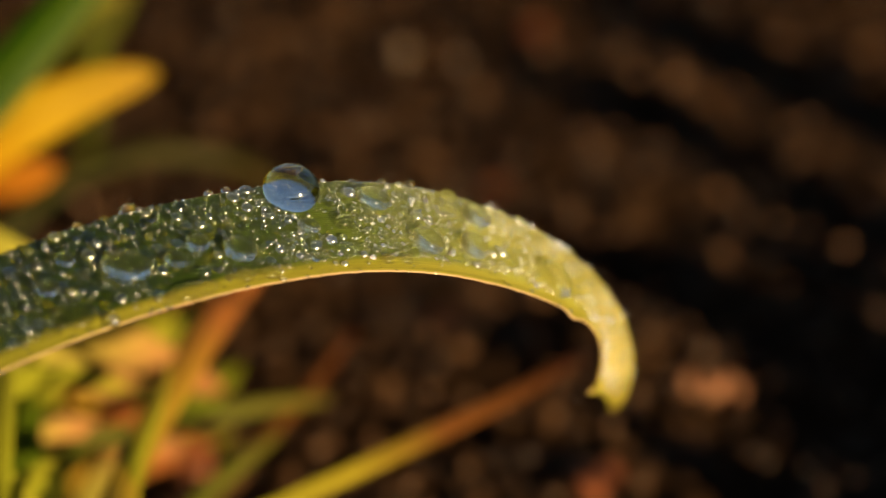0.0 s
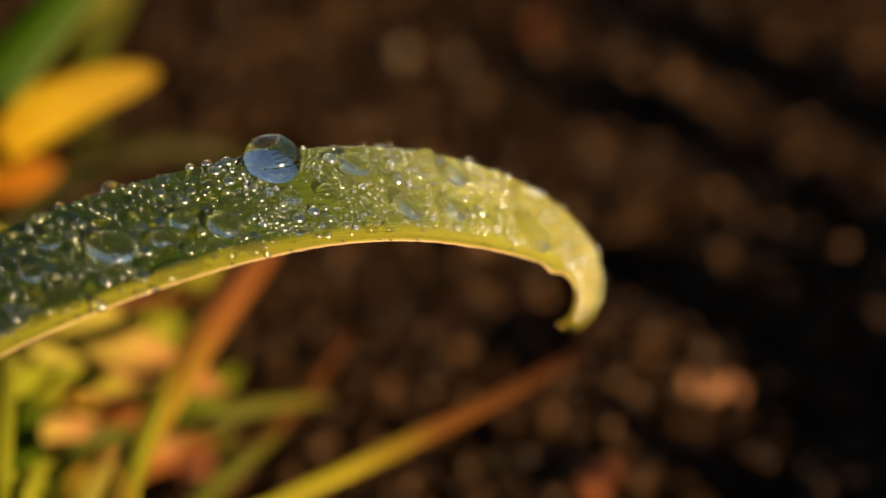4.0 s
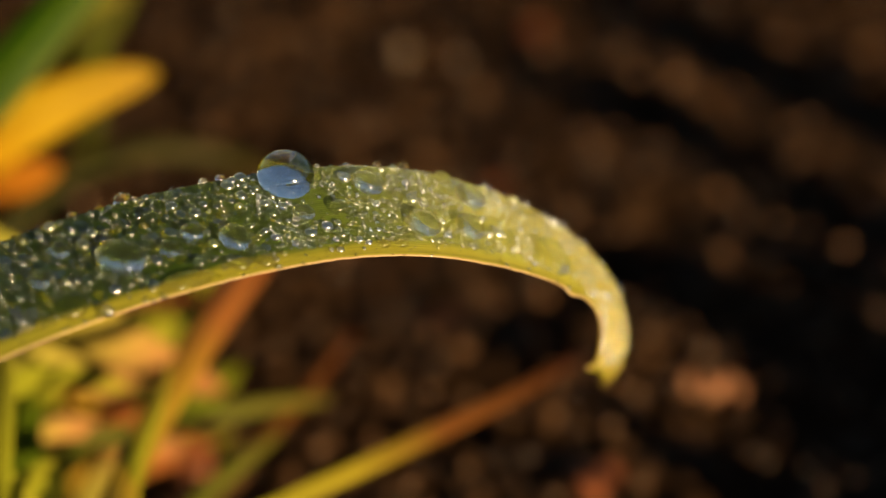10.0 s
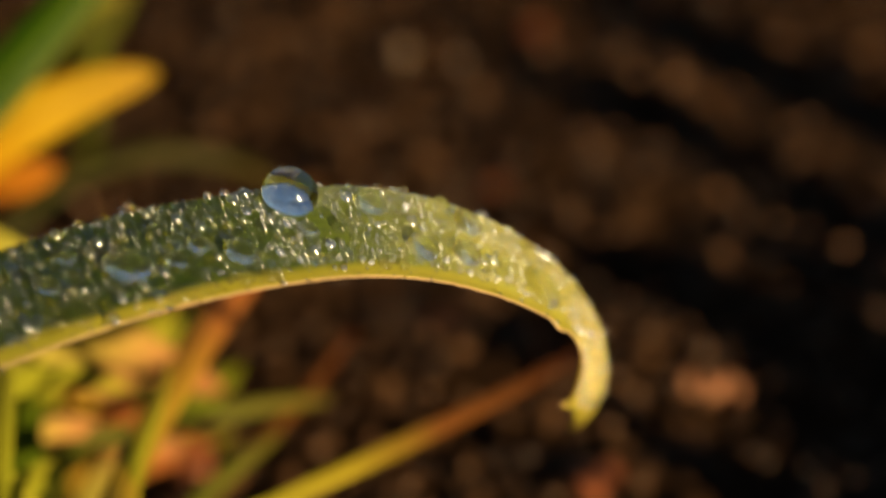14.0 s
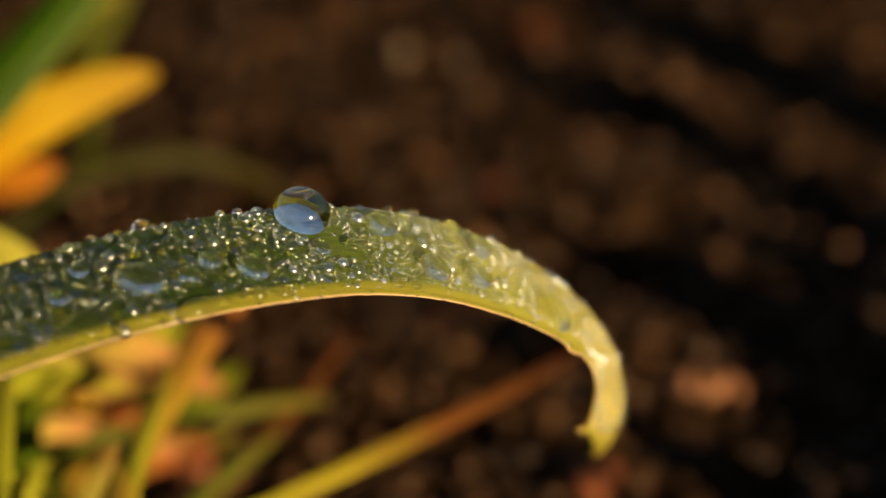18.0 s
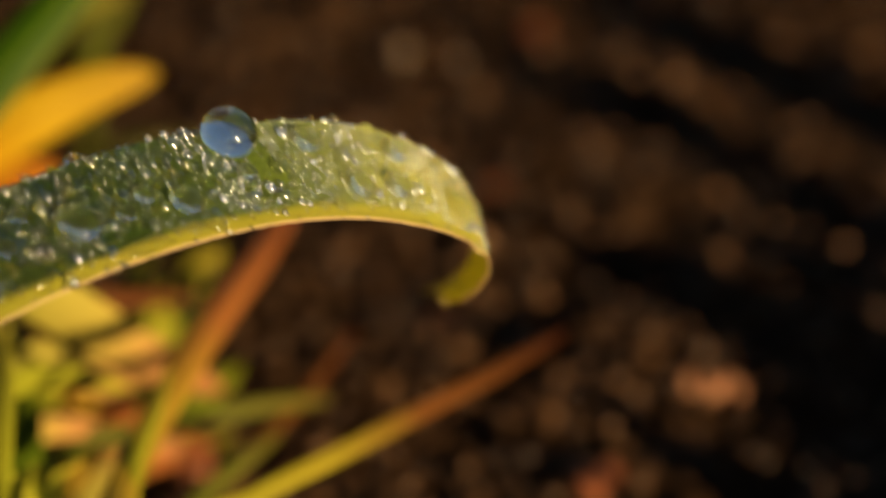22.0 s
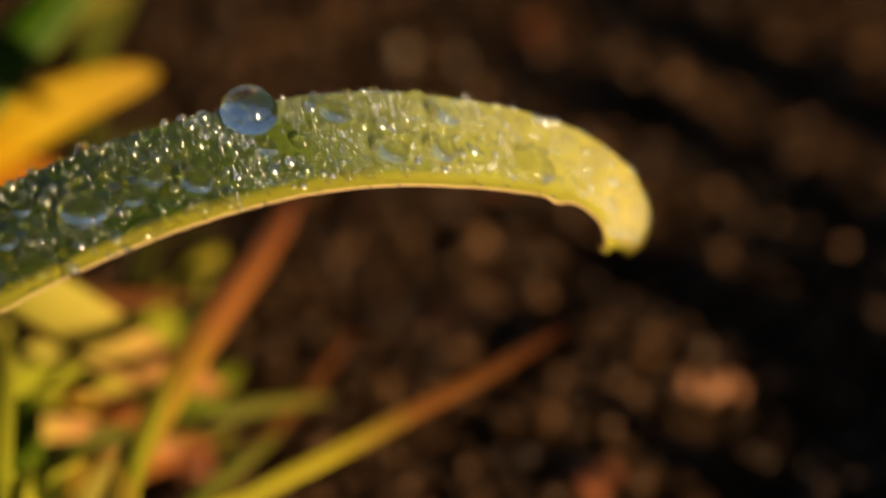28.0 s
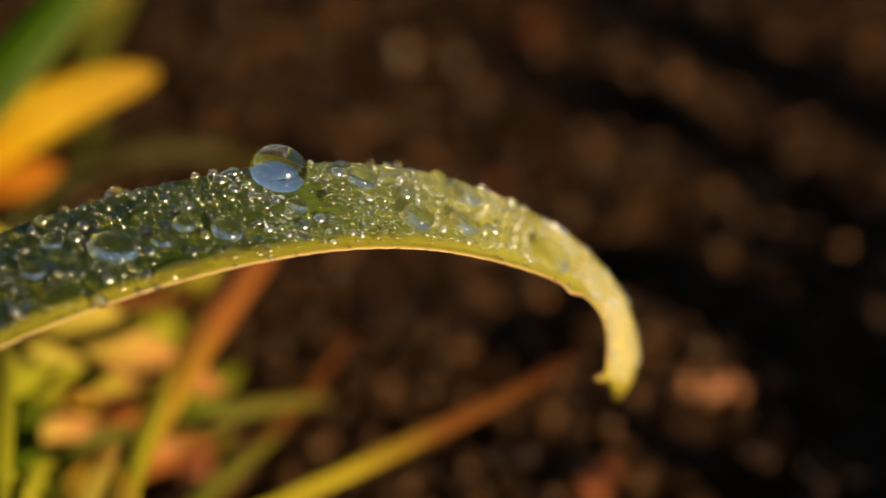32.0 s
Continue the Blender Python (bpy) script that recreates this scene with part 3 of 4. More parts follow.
SWAY_5 = [
    (20.5, -14.26, 8.48, 0.23, 0.623, 0.115, -0.0017, -0.0048, -0.0003, -0.0139, 0.0054, 0.0006, -0.0054),
    (21, -14.9, 8.27, 0.209, 0.674, 0.113, 0.0028, -0.0065, -0.0026, -0.0066, 0.0061, 0.0008, -0.0045),
    (21.5, -15.54, 7.79, 0.188, 0.722, 0.099, 0.001, -0.0116, -0.0018, -0.0047, 0.0058, 0.0008, -0.0047),
    (22, -15.41, 7.72, 0.179, 0.714, 0.086, 0.0027, -0.0047, -0.0007, -0.0079, 0.0056, 0.0008, -0.0048),
    (22.5, -17.83, 9.91, 0.216, 0.766, 0.182, -0.0004, -0.0034, -0.0018, -0.0071, 0.0067, 0.0001, -0.0063),
    (23, -17.56, 9.94, 0.224, 0.751, 0.168, 0.0051, -0.012, 0.0005, -0.0052, 0.0073, 0.0009, -0.0063),
    (23.5, -17.73, 11.28, 0.256, 0.687, 0.184, 0.001, -0.0036, -0.0023, -0.0098, 0.0062, 0.0001, -0.0067),
]
SWAY_6 = [
    (24, -16.85, 9.52, 0.192, 0.701, 0.111, 0.0014, -0.0065, -0.0033, -0.0015, 0.006, 0.0007, -0.0064),
    (24.5, -17.16, 9.55, 0.214, 0.725, 0.141, -0.0013, -0.0047, -0.0023, -0.0079, 0.0072, -0.0002, -0.0068),
    (25, -16.64, 9.19, 0.19, 0.721, 0.111, -0, -0.0037, -0.001, -0.0058, 0.0065, 0.0005, -0.006),
    (25.5, -15.5, 8.11, 0.191, 0.734, 0.12, -0.001, -0.0047, -0.0009, -0.0011, 0.0062, -0.0001, -0.0048),
    (27.5, -16.75, 10.39, 0.241, 0.682, 0.187, -0.002, -0.0092, 0.0004, -0.0135, 0.0048, 0.0003, -0.0075),
    (28, -13.88, 9.23, 0.221, 0.533, 0.028, -0.0075, -0.0006, -0.0023, -0.0174, 0.0054, 0.0007, -0.0049),
    (28.5, -13.85, 9.84, 0.246, 0.49, 0.01, -0.0082, 0.0019, -0.0028, -0.015, 0.0056, -0.0001, -0.0038),
]
SWAY_7 = [
    (29, -11.91, 6.88, 0.174, 0.497, -0.13, -0.0063, -0.0054, -0.0037, -0.0083, 0.0047, 0.0002, -0.0019),
    (29.5, -11.15, 5.26, 0.124, 0.527, -0.169, -0.0065, -0.0024, -0.0034, -0.0126, 0.0042, 0.0008, -0.002),
    (30, -11.71, 5.63, 0.131, 0.549, -0.139, -0.0059, -0.0042, -0.0031, -0.0152, 0.0046, 0.0009, -0.0025),
    (30.5, -11.71, 5.09, 0.129, 0.578, -0.137, -0.0037, -0.0078, -0.0023, -0.0079, 0.0038, -0.0001, -0.0007),
    (31, -11.63, 5.43, 0.133, 0.565, -0.125, -0.0058, -0.0047, -0.0025, -0.0161, 0.0051, 0.0008, -0.0021),
    (31.5, -11.65, 5.18, 0.135, 0.581, -0.121, -0.0033, -0.0069, -0.0024, -0.0087, 0.0042, -0.0002, -0.0015),
    (32, -11.81, 5.05, 0.125, 0.606, -0.087, -0.0034, -0.0051, -0.0037, -0.0093, 0.0031, 0.0005, -0.0027),
]
SWAY = SWAY_0 + SWAY_1 + SWAY_2 + SWAY_3 + SWAY_4 + SWAY_5 + SWAY_6 + SWAY_7
REST = (-11.7, 5.21, 0.142, 0.62, -0.028, -0.002, -0.0069, -0.0025, -0.0092, 0.0054, 0.0004, -0.0028)
VIEW = np.array([RIGHT, UP, TOWARD]).T


def turn_about(k, a):
    c, s = math.cos(a), math.sin(a)
    if k == 0:
        return np.array([[1, 0, 0], [0, c, -s], [0, s, c]])
    if k == 1:
        return np.array([[c, 0, s], [0, 1, 0], [-s, 0, c]])
    return np.array([[c, -s, 0], [s, c, 0], [0, 0, 1]])


def leaf_line(p):
    """Places and turns (along, across, normal) at the joints and in the middle of each piece, from stalk to tip."""
    u, v, roll, yaw, twist, p1, p2, y1, y2, t1, l1, yl = p
    g = np.array([[1, 0, 0], [0, math.sin(FACING), math.cos(FACING)], [0, -math.cos(FACING), math.sin(FACING)]])
    base = turn_about(2, roll) @ turn_about(1, yaw) @ g @ turn_about(0, twist)
    at = np.array([u, v, 0.0])
    ds = LENGTH / RIGHT_STEPS
    joints, mids, place, m = [(0.0, at, base)], [], at, base
    for i in range(RIGHT_STEPS):
        x = (i + 0.5) / RIGHT_STEPS
        a = float(np.interp(x * 40, ARCH_AT, ARCH)) + p1 * max(0, 1 - abs(x - 0.4) / 0.4) + p2 * max(0, min(1, (x - 0.45) / 0.3))
        b = y1 * min(1, x / 0.3) * (1 if x < 0.6 else max(0, 1 - (x - 0.6) / 0.2)) + y2 * max(0, min(1, (x - 0.45) / 0.3))
        h = turn_about(1, a * ds / 2) @ turn_about(2, b * ds / 2) @ turn_about(0, (t1 + TIP_TWIST * min(1, max(0, (x - 0.45) / 0.2))) * ds / 2)
        m = m @ h
        mids.append(((i + 0.5) * ds, place + m[:, 0] * ds / 2, m))
        place = place + m[:, 0] * ds
        m = m @ h
        joints.append(((i + 1) * ds, place, m))
    ds, place, m = -BACK / LEFT_STEPS, at, base
    kl = 0.0117
    for i in range(LEFT_STEPS):
        h = turn_about(1, -(kl + l1) * ds / 2) @ turn_about(2, -yl * ds / 2)
        m = m @ h
        mids.insert(0, (-(i + 0.5) * ds, place - m[:, 0] * ds / 2, m))
        place = place - m[:, 0] * ds
        m = m @ h
        joints.insert(0, (-(i + 1) * ds, place, m))
    return joints, mids


def leaf_width(s):
    if s < LENGTH * 0.25:
        return WIDE
    r = max(0.0, min(1.0, (LENGTH - s) / (LENGTH * 0.75)))
    end = 1 - 0.56 * max(0.0, min(1.0, (s / LENGTH - 0.74) / 0.20))
    return WIDE * end * max(0.04, math.sqrt(max(0, 1 - (1 - r) ** 2.91)) * 0.75 + 0.25 * r)


def dome(q):
    """Height of the blade's cross-section: a flat dome with a rolled near margin."""
    return 0.28 * (1 - (2 * q - 1.1) ** 2) - 0.20 + 0.10 * math.exp(-((q - 0.02) / 0.035) ** 2)


def to_world(place, m):
    """A pose in the world from one in view millimetres."""
    r = VIEW @ m
    t = np.array(CENTRE) + VIEW @ place * MM
    out = Matrix([list(r[i]) + [t[i]] for i in range(3)] + [[0, 0, 0, 1]])
    return out


REST_JOINTS, REST_MIDS = leaf_line(REST)
PIECES = len(REST_MIDS)


def rest_at(s):
    """Rest place and turn at any length s."""
    k = [j[0] for j in REST_JOINTS]
    i = max(0, min(len(k) - 2, int(np.searchsorted(k, s)) - 1))
    f = (s - k[i]) / (k[i + 1] - k[i])
    a, b = REST_JOINTS[i], REST_JOINTS[i + 1]
    place = a[1] * (1 - f) + b[1] * f
    m = a[2] * (1 - f) + b[2] * f
    x = m[:, 0] / np.linalg.norm(m[:, 0])
    z = np.cross(x, m[:, 1])
    z /= np.linalg.norm(z)
    y = np.cross(z, x)
    return i, place, np.stack([x, y, z], 1)


def leaf_point(s, q, h=0.0):
    """Piece number, rest place and the surface's turn on the blade's upper face."""
    i, place, m = rest_at(s)
    w = leaf_width(s)
    slope = (dome(q + 0.01) - dome(q - 0.01)) / (0.02 * w)
    n = m[:, 2] - m[:, 1] * slope
    n /= np.linalg.norm(n)
    y = np.cross(n, m[:, 0])
    scale = min(1.0, w / 5)
    return i, place + m[:, 1] * w * (q - REACH) + m[:, 2] * (dome(q) * scale) + n * h, np.stack([m[:, 0], y, n], 1)


def local(i, place):
    s, at, m = REST_MIDS[i]
    return (m.T @ (np.asarray(place) - at)) * MM


leaf = tagged(new("leaf"), "arching dewy grass leaf, green turning yellow to its curled tip", "leaf")
leaf.location = (-0.06, -0.03, 0.0)
LEAF_AT = Matrix.Translation(leaf.location)


# lobes where the near margin buckles: place, half width, reach
FOLDS = ((26.0, 1.1, 0.35), (44.3, 1.3, 0.85), (49.5, 1.0, 0.35))


def build_leaf():
    nq, thick = 16, 0.16
    pieces = []
    for i in range(PIECES):
        s0, s1 = REST_JOINTS[i][0], REST_JOINTS[i + 1][0]
        cuts = [s0, s0 + (s1 - s0) * 0.34, s0 + (s1 - s0) * 0.67, s1] + ([s1 + 0.05] if i < PIECES - 1 else [])
        verts, uvs, nors, faces = [], [], [], []
        for k, s in enumerate(cuts):
            for side in (1, -1):
                for j in range(nq + 1):
                    q = j / nq
                    q = q * q * (3 - 2 * q) * 0.5 + q * 0.5
                    ragged = 0.0
                    if j in (0, nq):
                        ragged = 0.05 * noise.noise(Vector((s * 1.3, q * 9, 0)))
                    _, p, m = leaf_point(min(s, LENGTH), q, 0.0)
                    fold = sum(a * math.exp(-((s - c) / w) ** 2) for c, w, a in FOLDS) * max(0.0, 1 - q * 5)
                    p = p + m[:, 1] * (ragged - fold) - m[:, 2] * fold * 0.5
                    inset = thick if 0 < j < nq else thick * 0.55
                    sunk = 0.01 if k == 4 else 0.0
                    if side < 0:
                        p = p - m[:, 2] * inset
                    p = p - m[:, 2] * sunk * side
                    verts.append(local(i, p))
                    uvs.append(((s - BACK) / (LENGTH - BACK), q))
                    nors.append(REST_MIDS[i][2].T @ (m[:, 2] * side))
        row = 2 * (nq + 1)
        for k in range(len(cuts) - 1):
            a, b = k * row, (k + 1) * row
            for j in range(nq):
                faces.append((a + j, b + j, b + j + 1, a + j + 1))
                c, d = a + nq + 1, b + nq + 1
                faces.append((c + j, c + j + 1, d + j + 1, d + j))
            faces.append((a, a + nq + 1, b + nq + 1, b))
            faces.append((a + nq, b + nq, b + 2 * nq + 1, a + 2 * nq + 1))
        if i == PIECES - 1:
            e = (len(cuts) - 1) * row
            faces.append(tuple(e + j for j in range(nq, -1, -1)) + tuple(e + nq + 1 + j for j in range(nq + 1)))
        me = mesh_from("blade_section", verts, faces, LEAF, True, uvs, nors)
        me.materials.append(UNDER)
        for n_face, poly in enumerate(me.polygons):
            if n_face < (len(cuts) - 1) * (2 * nq + 2) and n_face % (2 * nq + 2) < 2 * nq and n_face % (2 * nq + 2) % 2:
                poly.material_index = 1
        ob = new("blade_section", me)
        ob.parent = leaf
        ob.matrix_basis = LEAF_AT.inverted() @ to_world(REST_MIDS[i][1], REST_MIDS[i][2])
        pieces.append(ob)
    return pieces


def cap(radius, height, rings, spokes, contact=0.0, ripple=0.0):
    """A drop: a dome over its contact ring; contact > 0 tucks the foot in."""
    verts, faces = [], []
    low = -math.asin(min(0.95, contact))
    for r in range(rings):
        a = low + (math.pi / 2 - low) * r / rings
        z = height * (math.sin(a) - math.sin(low)) / (1 - math.sin(low))
        for k in range(spokes):
            b = 2 * math.pi * (k + 0.5 * (r % 2)) / spokes
            verts.append((radius * math.cos(a) * math.cos(b), radius * math.cos(a) * math.sin(b), z))
    verts.append((0, 0, height))
    for r in range(rings - 1):
        for k in range(spokes):
            k2 = (k + 1) % spokes
            a, b, c, d = r * spokes + k, r * spokes + k2, (r + 1) * spokes + k2, (r + 1) * spokes + k
            faces.append((a, b, c, d))
    top = len(verts) - 1
    for k in range(spokes):
        faces.append(((rings - 1) * spokes + k, (rings - 1) * spokes + (k + 1) % spokes, top))
    if not ripple:
        faces.append(tuple(reversed(range(spokes))))
        return np.array(verts), faces
    inner, ring = 14, list(range(spokes))
    for r in range(1, inner):
        nxt = []
        for k in range(spokes):
            x, y, _ = verts[k]
            x, y = x * (1 - r / inner), y * (1 - r / inner)
            nxt.append(len(verts))
            verts.append((x, y, ripple * math.sin(y * 22 + 0.8 * math.sin(x * 2)) * min(1, r / 2)))
        for k in range(spokes):
            k2 = (k + 1) % spokes
            faces.append((ring[k2], ring[k], nxt[k], nxt[k2]))
        ring = nxt
    faces.append(tuple(reversed(ring)))
    return np.array(verts), faces


# larger drops: length, across, radius, height over radius
DROPS = [
    (-12.5, 0.98, 0.64, 0.9), (-6.8, 0.35, 1.20, 0.55), (-9.5, 0.50, 0.80, 0.65), (-11.8, 0.40, 0.72, 0.6),
    (-15.5, 0.45, 1.60, 0.45), (-12.0, 0.09, 1.70, 0.26), (-20.8, 0.20, 1.20, 0.4), (-5.5, 0.10, 0.60, 0.6),
    (-7.5, 0.12, 0.60, 0.6), (-11.5, 0.75, 0.60, 0.7), (-8.0, 0.85, 0.48, 0.8), (-4.8, 0.55, 0.48, 0.7),
    (2.8, 0.50, 0.64, 0.8), (6.8, 0.75, 1.10, 0.65), (9.5, 0.31, 1.20, 0.65), (17.2, 0.75, 1.20, 0.55),
]
DROPS_ON = [
    (14.5, 0.35, 1.20, 0.55), (4.8, 0.12, 0.44, 0.7), (6.5, 0.12, 0.44, 0.7), (-0.2, 0.50, 0.80, 0.35),
    (15.5, 0.93, 0.68, 0.7), (11.8, 0.99, 0.38, 1.2), (9.2, 0.99, 0.30, 1.2), (24.5, 0.30, 1.68, 0.45),
    (-16.5, 0.98, 0.40, 0.9), (9.2, 0.52, 0.40, 0.8), (9.0, 0.65, 0.32, 0.8), (11.5, 0.50, 0.32, 0.8),
    (-16.0, 0.22, 0.52, 0.7), (-19.0, 0.70, 0.7, 0.6), (-21.5, 0.5, 0.8, 0.6), (34.0, 0.75, 0.5, 0.7),
]
BIG = (0.0, 0.85)


def build_drops():
    made = []
    i, p, m = leaf_point(BIG[0], BIG[1])
    v, f = cap(2.02, 2.42, 30, 72, 0.42, 0.024)
    v[:, 0] *= 1.03
    place = p + m[:, 2] * 0.03
    ob = new("water_drop", mesh_from("water_drop", (v * MM).tolist(), f, WATER))
    tagged(ob, "large clear round water drop resting on the leaf edge", "water drop", "dew drops on the leaf")
    made.append((ob, i, place, m))
    for s, q, r, hr in DROPS + DROPS_ON:
        i, p, m = leaf_point(s, q)
        v, f = cap(r, r * hr * 1.5, 14, 28, 0.3 if hr < 0.5 else 0.5)
        a = 0.4 * math.sin(s * 7)
        v[:, 0] *= 1.15 + 0.1 * math.sin(s * 3)
        v[:, 1] *= min(1.0, q * WIDE * 0.92 / r)
        if q < 0.25:
            a = 0.0
        v = v @ np.array([[math.cos(a), math.sin(a), 0], [-math.sin(a), math.cos(a), 0], [0, 0, 1]])
        ob = new("dew_drop", mesh_from("dew_drop", (v * MM).tolist(), f, DEW if r < 0.7 else POOL))
        tagged(ob, "flat clear dew drop on the leaf" if hr < 0.5 else "clear rounded dew drop on the leaf", "dew drop", "dew drops on the leaf")
        made.append((ob, i, p + m[:, 2] * (0.02 if r >= 0.7 and q > 0.25 and s < 20 else -0.03), m))
    return made


def build_dew(pieces):
    """Fine beads of dew, one skin of beads to each section."""
    rng = random.Random(11)
    taken = {}
    placed = [(s, q * WIDE, r) for s, q, r, _ in DROPS + DROPS_ON] + [(BIG[0], BIG[1] * WIDE, 1.9)]

    def free(s, y, r):
        for a in range(int(s) - 2, int(s) + 3):
            for b in range(int(y) - 2, int(y) + 3):
                for s2, y2, r2 in taken.get((a, b), ()):
                    if (s - s2) ** 2 + (y - y2) ** 2 < ((r + r2) * 0.93) ** 2:
                        return False
        return True

    for d in placed:
        taken.setdefault((int(d[0]), int(d[1])), []).append(d)
    forms = {k: cap(1.0, 1.1, k, 2 * k + 4, 0.45) for k in (4, 5)}
    low, low_f = cap(1.0, 1.0, 5, 14)
    low[:, 2] = 0.34 * (1 - low[:, 0] ** 2 - low[:, 1] ** 2)
    forms[0] = (low, low_f)
    skins = [([], [], 0) for _ in range(PIECES)]
    for size_lo, size_hi, tries in ((0.34, 0.55, 350), (0.2, 0.34, 5200), (0.11, 0.2, 16000), (0.065, 0.11, 22000), (0.04, 0.065, 20000)):
        for _ in range(tries):
            s = rng.uniform(-30, 50)
            q = rng.uniform(0.0, 1.0)
            edge = 0.15 + 0.05 * noise.noise(Vector((s * 0.5, 3, 0)))
            if -14 < s < -9:
                edge += 0.06
            if q < edge and rng.random() > 0.02:
                continue
            # bare tissue in the run of the big drop
            if -1.2 < s - 2.6 * (0.8 - q) < 2.4 and 0.35 < q < 1 and rng.random() > 0.03:
                continue
            if s > 1.5 and s < 16 and size_lo >= 0.2 and rng.random() > 0.22:
                continue
            if 1.5 < s < 8 and size_lo == 0.11 and rng.random() > 0.4:
                continue
            if s > 18 and rng.random() > (0.5 if s < 24 else 0.13):
                continue
            if s < -4 and size_hi <= 0.11 and rng.random() > 0.25:
                continue
            if size_hi <= 0.065 and not -3 < s < 14:
                continue
            if s > 16 and size_hi <= 0.11:
                continue
            r = rng.uniform(size_lo, size_hi)
            w = leaf_width(s)
            y = q * w
            if not free(s, y, r):
                continue
            taken.setdefault((int(s), int(y)), []).append((s, y, r))
            i, p, m = leaf_point(s, q, 0.012 if s > -4 and rng.random() < 0.25 else -0.02)
            v, f = forms[5 if r > 0.2 else 4]
            if s < -4 and r > 0.09 and rng.random() < (0.2 if s > -12 else 0.3):
                v, f = forms[0]
                i, p, m = leaf_point(s, q, -0.004)
            hr = rng.uniform(0.65, 1.15)
            v = v * np.array([r * rng.uniform(0.95, 1.2), r, r * hr])
            at, turn = REST_MIDS[i][1], REST_MIDS[i][2]
            w3 = ((v @ m.T + p) - at) @ turn * MM
            vs, fs, n = skins[i]
            vs.extend(w3.tolist())
            fs.extend([tuple(k + n for k in g) for g in f])
            skins[i] = (vs, fs, n + len(v))
    for i, (vs, fs, n) in enumerate(skins):
        if n:
            ob = new("dew", mesh_from("dew", vs, fs, BEADS if REST_MIDS[i][0] < -4 else DEW))
            ob.parent = pieces[i]
            tagged(ob, "fine clear beads of dew", kind="stuff")


def build_stalk():
    """The lower part of the leaf, from the ground to the first section."""
    s, at, m = REST_JOINTS[0]
    top = Vector(to_world(at, m).translation)
    away = Vector((VIEW @ m[:, 0]))
    across = Vector((VIEW @ m[:, 1])) * ((0.5 - REACH) * WIDE * MM)
    top = top + across
    pts = [leaf.location + Vector((-0.012, 0.0, -0.001)), leaf.location + Vector((-0.012, 0.0, 0.02)), top - away * 0.014, top + away * 0.002]
    me = ribbon(pts, WIDE, LEAF, "stalk", n=24, m=8, keel=0.1, start=0.35, full=0.8, tip=0.9, thick=0.0003)
    me.transform(LEAF_AT.inverted())
    ob = new("stalk", me)
    ob.parent = leaf


PARTS = build_leaf()
DROP_SET = build_drops()
build_dew(PARTS)
build_stalk()

# ---- what moves ----
# gusts: seconds; speed to the right and up, millimetres a second
GUSTS = {6: (-5.0, 7.7), 8: (7.2, -12.4), 12: (0.0, -8.0), 14: (6.6, -11.8), 17: (2.5, -9.4), 22: (-8.0, 13.0), 23: (-5.0, 10.7), 28: (3.6, -11.6), 29: (-4.7, 3.6)}


def sway_at(t):
    """The leaf's bends at t seconds: a smooth curve through the rows."""
    k = [r[0] for r in SWAY]
    i = max(0, min(len(k) - 2, int(np.searchsorted(k, t, side="right")) - 1))
    a, b = np.array(SWAY[i]), np.array(SWAY[i + 1])
    before, after = np.array(SWAY[max(0, i - 1)]), np.array(SWAY[min(len(k) - 1, i + 2)])
    h = b[0] - a[0]
    ma = (b - before) / max(1e-6, b[0] - before[0]) * h
    mb = (after - a) / max(1e-6, after[0] - a[0]) * h
    for edge, slope in ((a, ma), (b, mb)):
        if edge[0] in GUSTS:
            slope[1:3] = np.array(GUSTS[edge[0]]) * h
    f = (t - a[0]) / h
    v = (2 * f ** 3 - 3 * f ** 2 + 1) * a + (f ** 3 - 2 * f ** 2 + f) * ma + (-2 * f ** 3 + 3 * f ** 2) * b + (f ** 3 - f ** 2) * mb
    return tuple(v[1:])


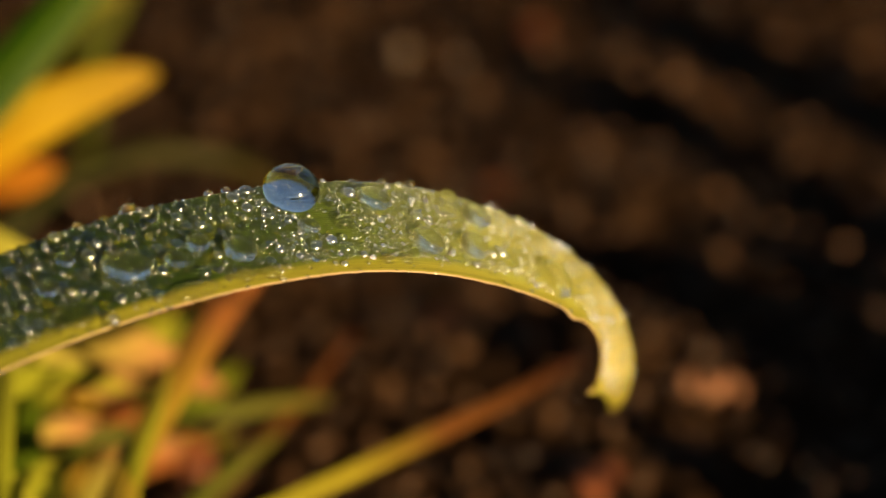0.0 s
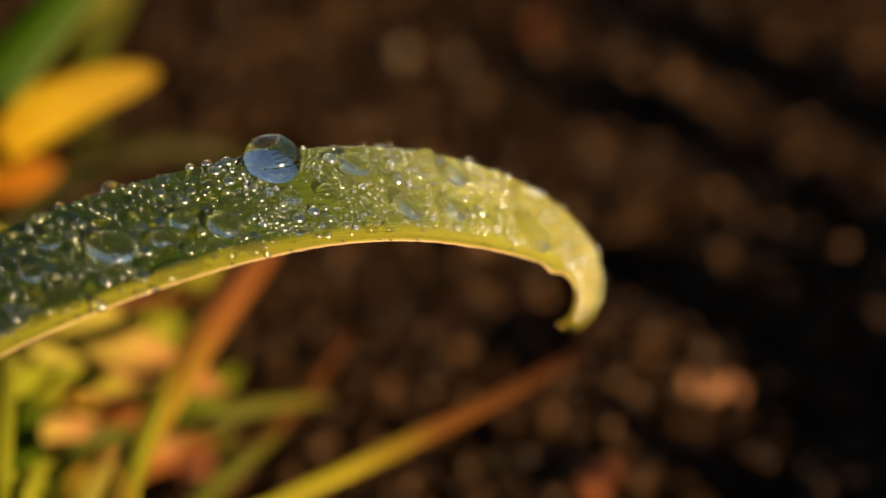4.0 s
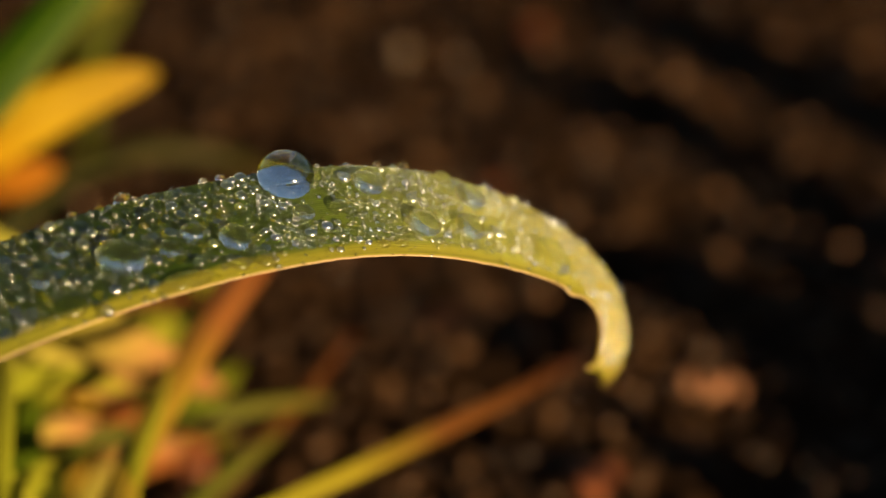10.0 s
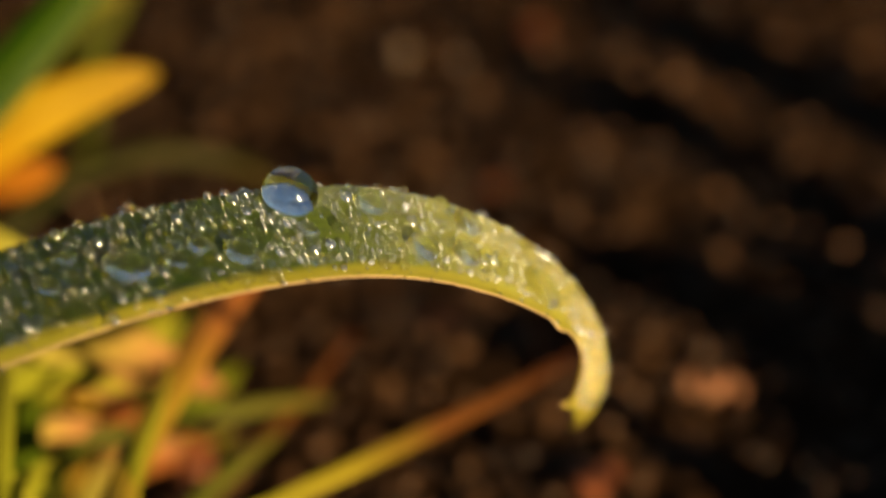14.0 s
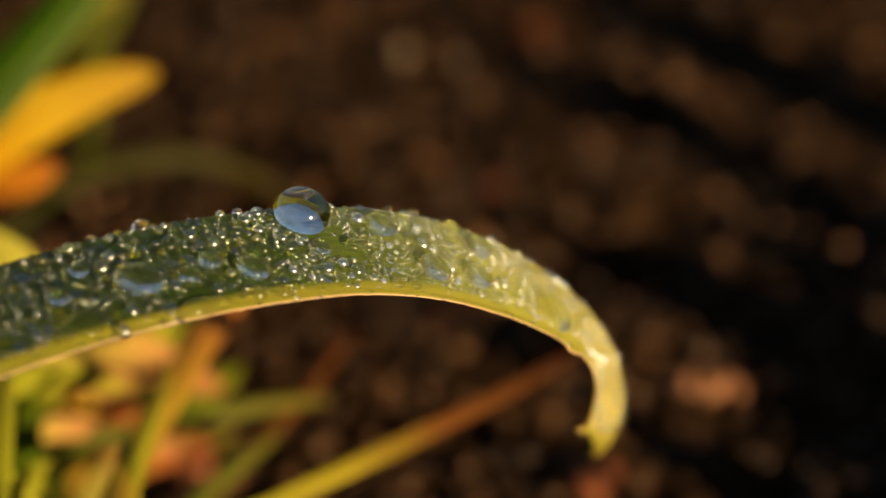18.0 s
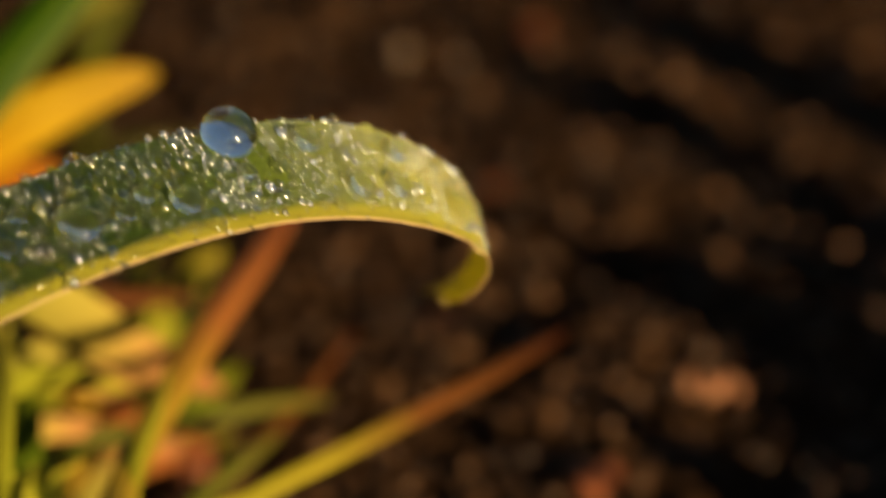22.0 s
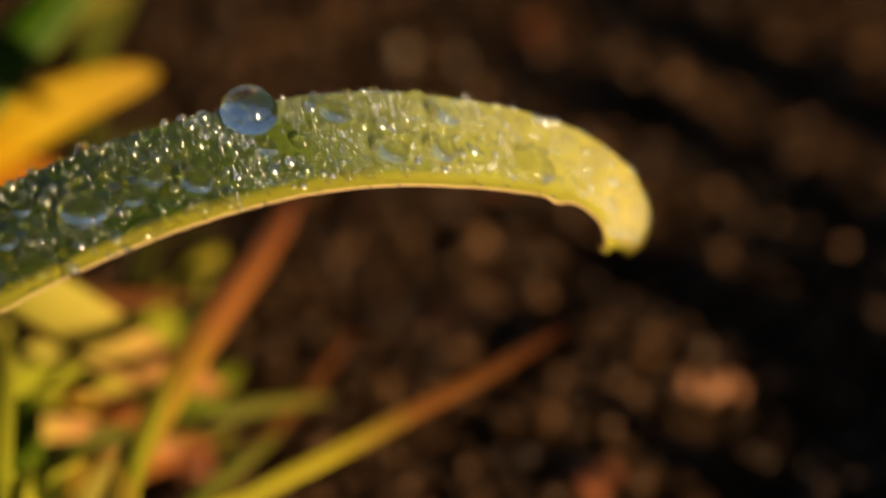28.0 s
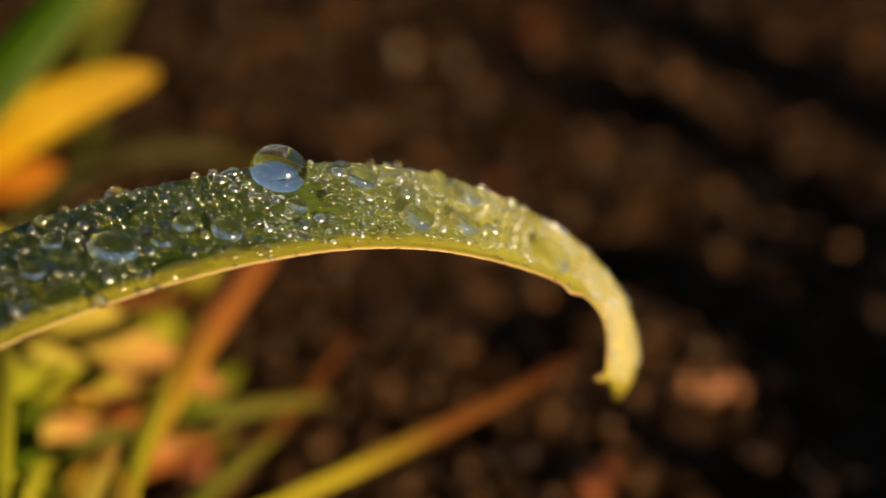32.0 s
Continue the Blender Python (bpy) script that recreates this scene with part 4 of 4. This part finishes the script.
def motions():
    times = sorted([n * 0.25 for n in range(129)] + [t + d for t in GUSTS for d in (-1 / 15, 1 / 15)])
    back = LEAF_AT.inverted()
    poses = []
    for t in times:
        mids = leaf_line(sway_at(t))[1]
        poses.append([to_world(at, m) for _, at, m in mids])
    for i, ob in enumerate(PARTS):
        walk(ob, [(t, back @ p[i]) for t, p in zip(times, poses)])
    for ob, i, place, m in DROP_SET:
        rest = to_world(REST_MIDS[i][1], REST_MIDS[i][2])
        on = rest.inverted() @ to_world(place, m)
        walk(ob, [(t, p[i] @ on) for t, p in zip(times, poses)])
    for ob, share in ((arch, 0.8), (tall, 0.2)):
        rows = []
        for t in times:
            p = sway_at(t)
            tilt = -share * (p[1] - 4.4) * 0.8
            rows.append((t, Matrix.Translation(ob.location) @ pose(0, 0, 0, 0, tilt, 0)))
        walk(ob, rows)
    # the long low blade lifts with the gusts: seconds, degrees
    lifts = [(0, -1.1), (1, -1.1), (2, -1), (3, -0.7), (3.5, -0.6), (5.5, 0), (6, 0), (6.5, 0.1), (7, 0.6), (7.5, -0.2), (8, -1.1), (8.5, -1),
             (9, -1.2), (9.5, -1.1), (10, -1), (10.5, -1.1), (11, -0.1), (11.5, 0.8), (12, -0.6), (12.5, 1.2), (13, 1.4), (13.5, -0.3),
             (14, -0.4), (14.5, 2.6), (16.5, 2.1), (17, 2.9), (17.5, 2), (18, -0.2), (18.5, -0.1), (19, 0.6), (19.5, 0.3), (20, 1), (20.5, 1.3),
             (21, 1), (21.5, 3.1), (22, 3.1), (22.5, 4.4), (23, 3.9), (23.5, 3.9), (24, 4), (24.5, 4.2), (25, 3.7), (25.5, 3.2), (27.5, 4.1),
             (28, 3.6), (28.5, 2.2), (29, 0.3), (29.5, -0.2), (30, -0.1), (30.5, -0.1), (31, -0.1), (31.5, -0.6), (32, -0.7)]
    root = Matrix.Translation(long_blade.location)
    walk(long_blade, [(t, root @ pose(0, 0, 0, 0, -lift, 0)) for t, lift in lifts])


motions()
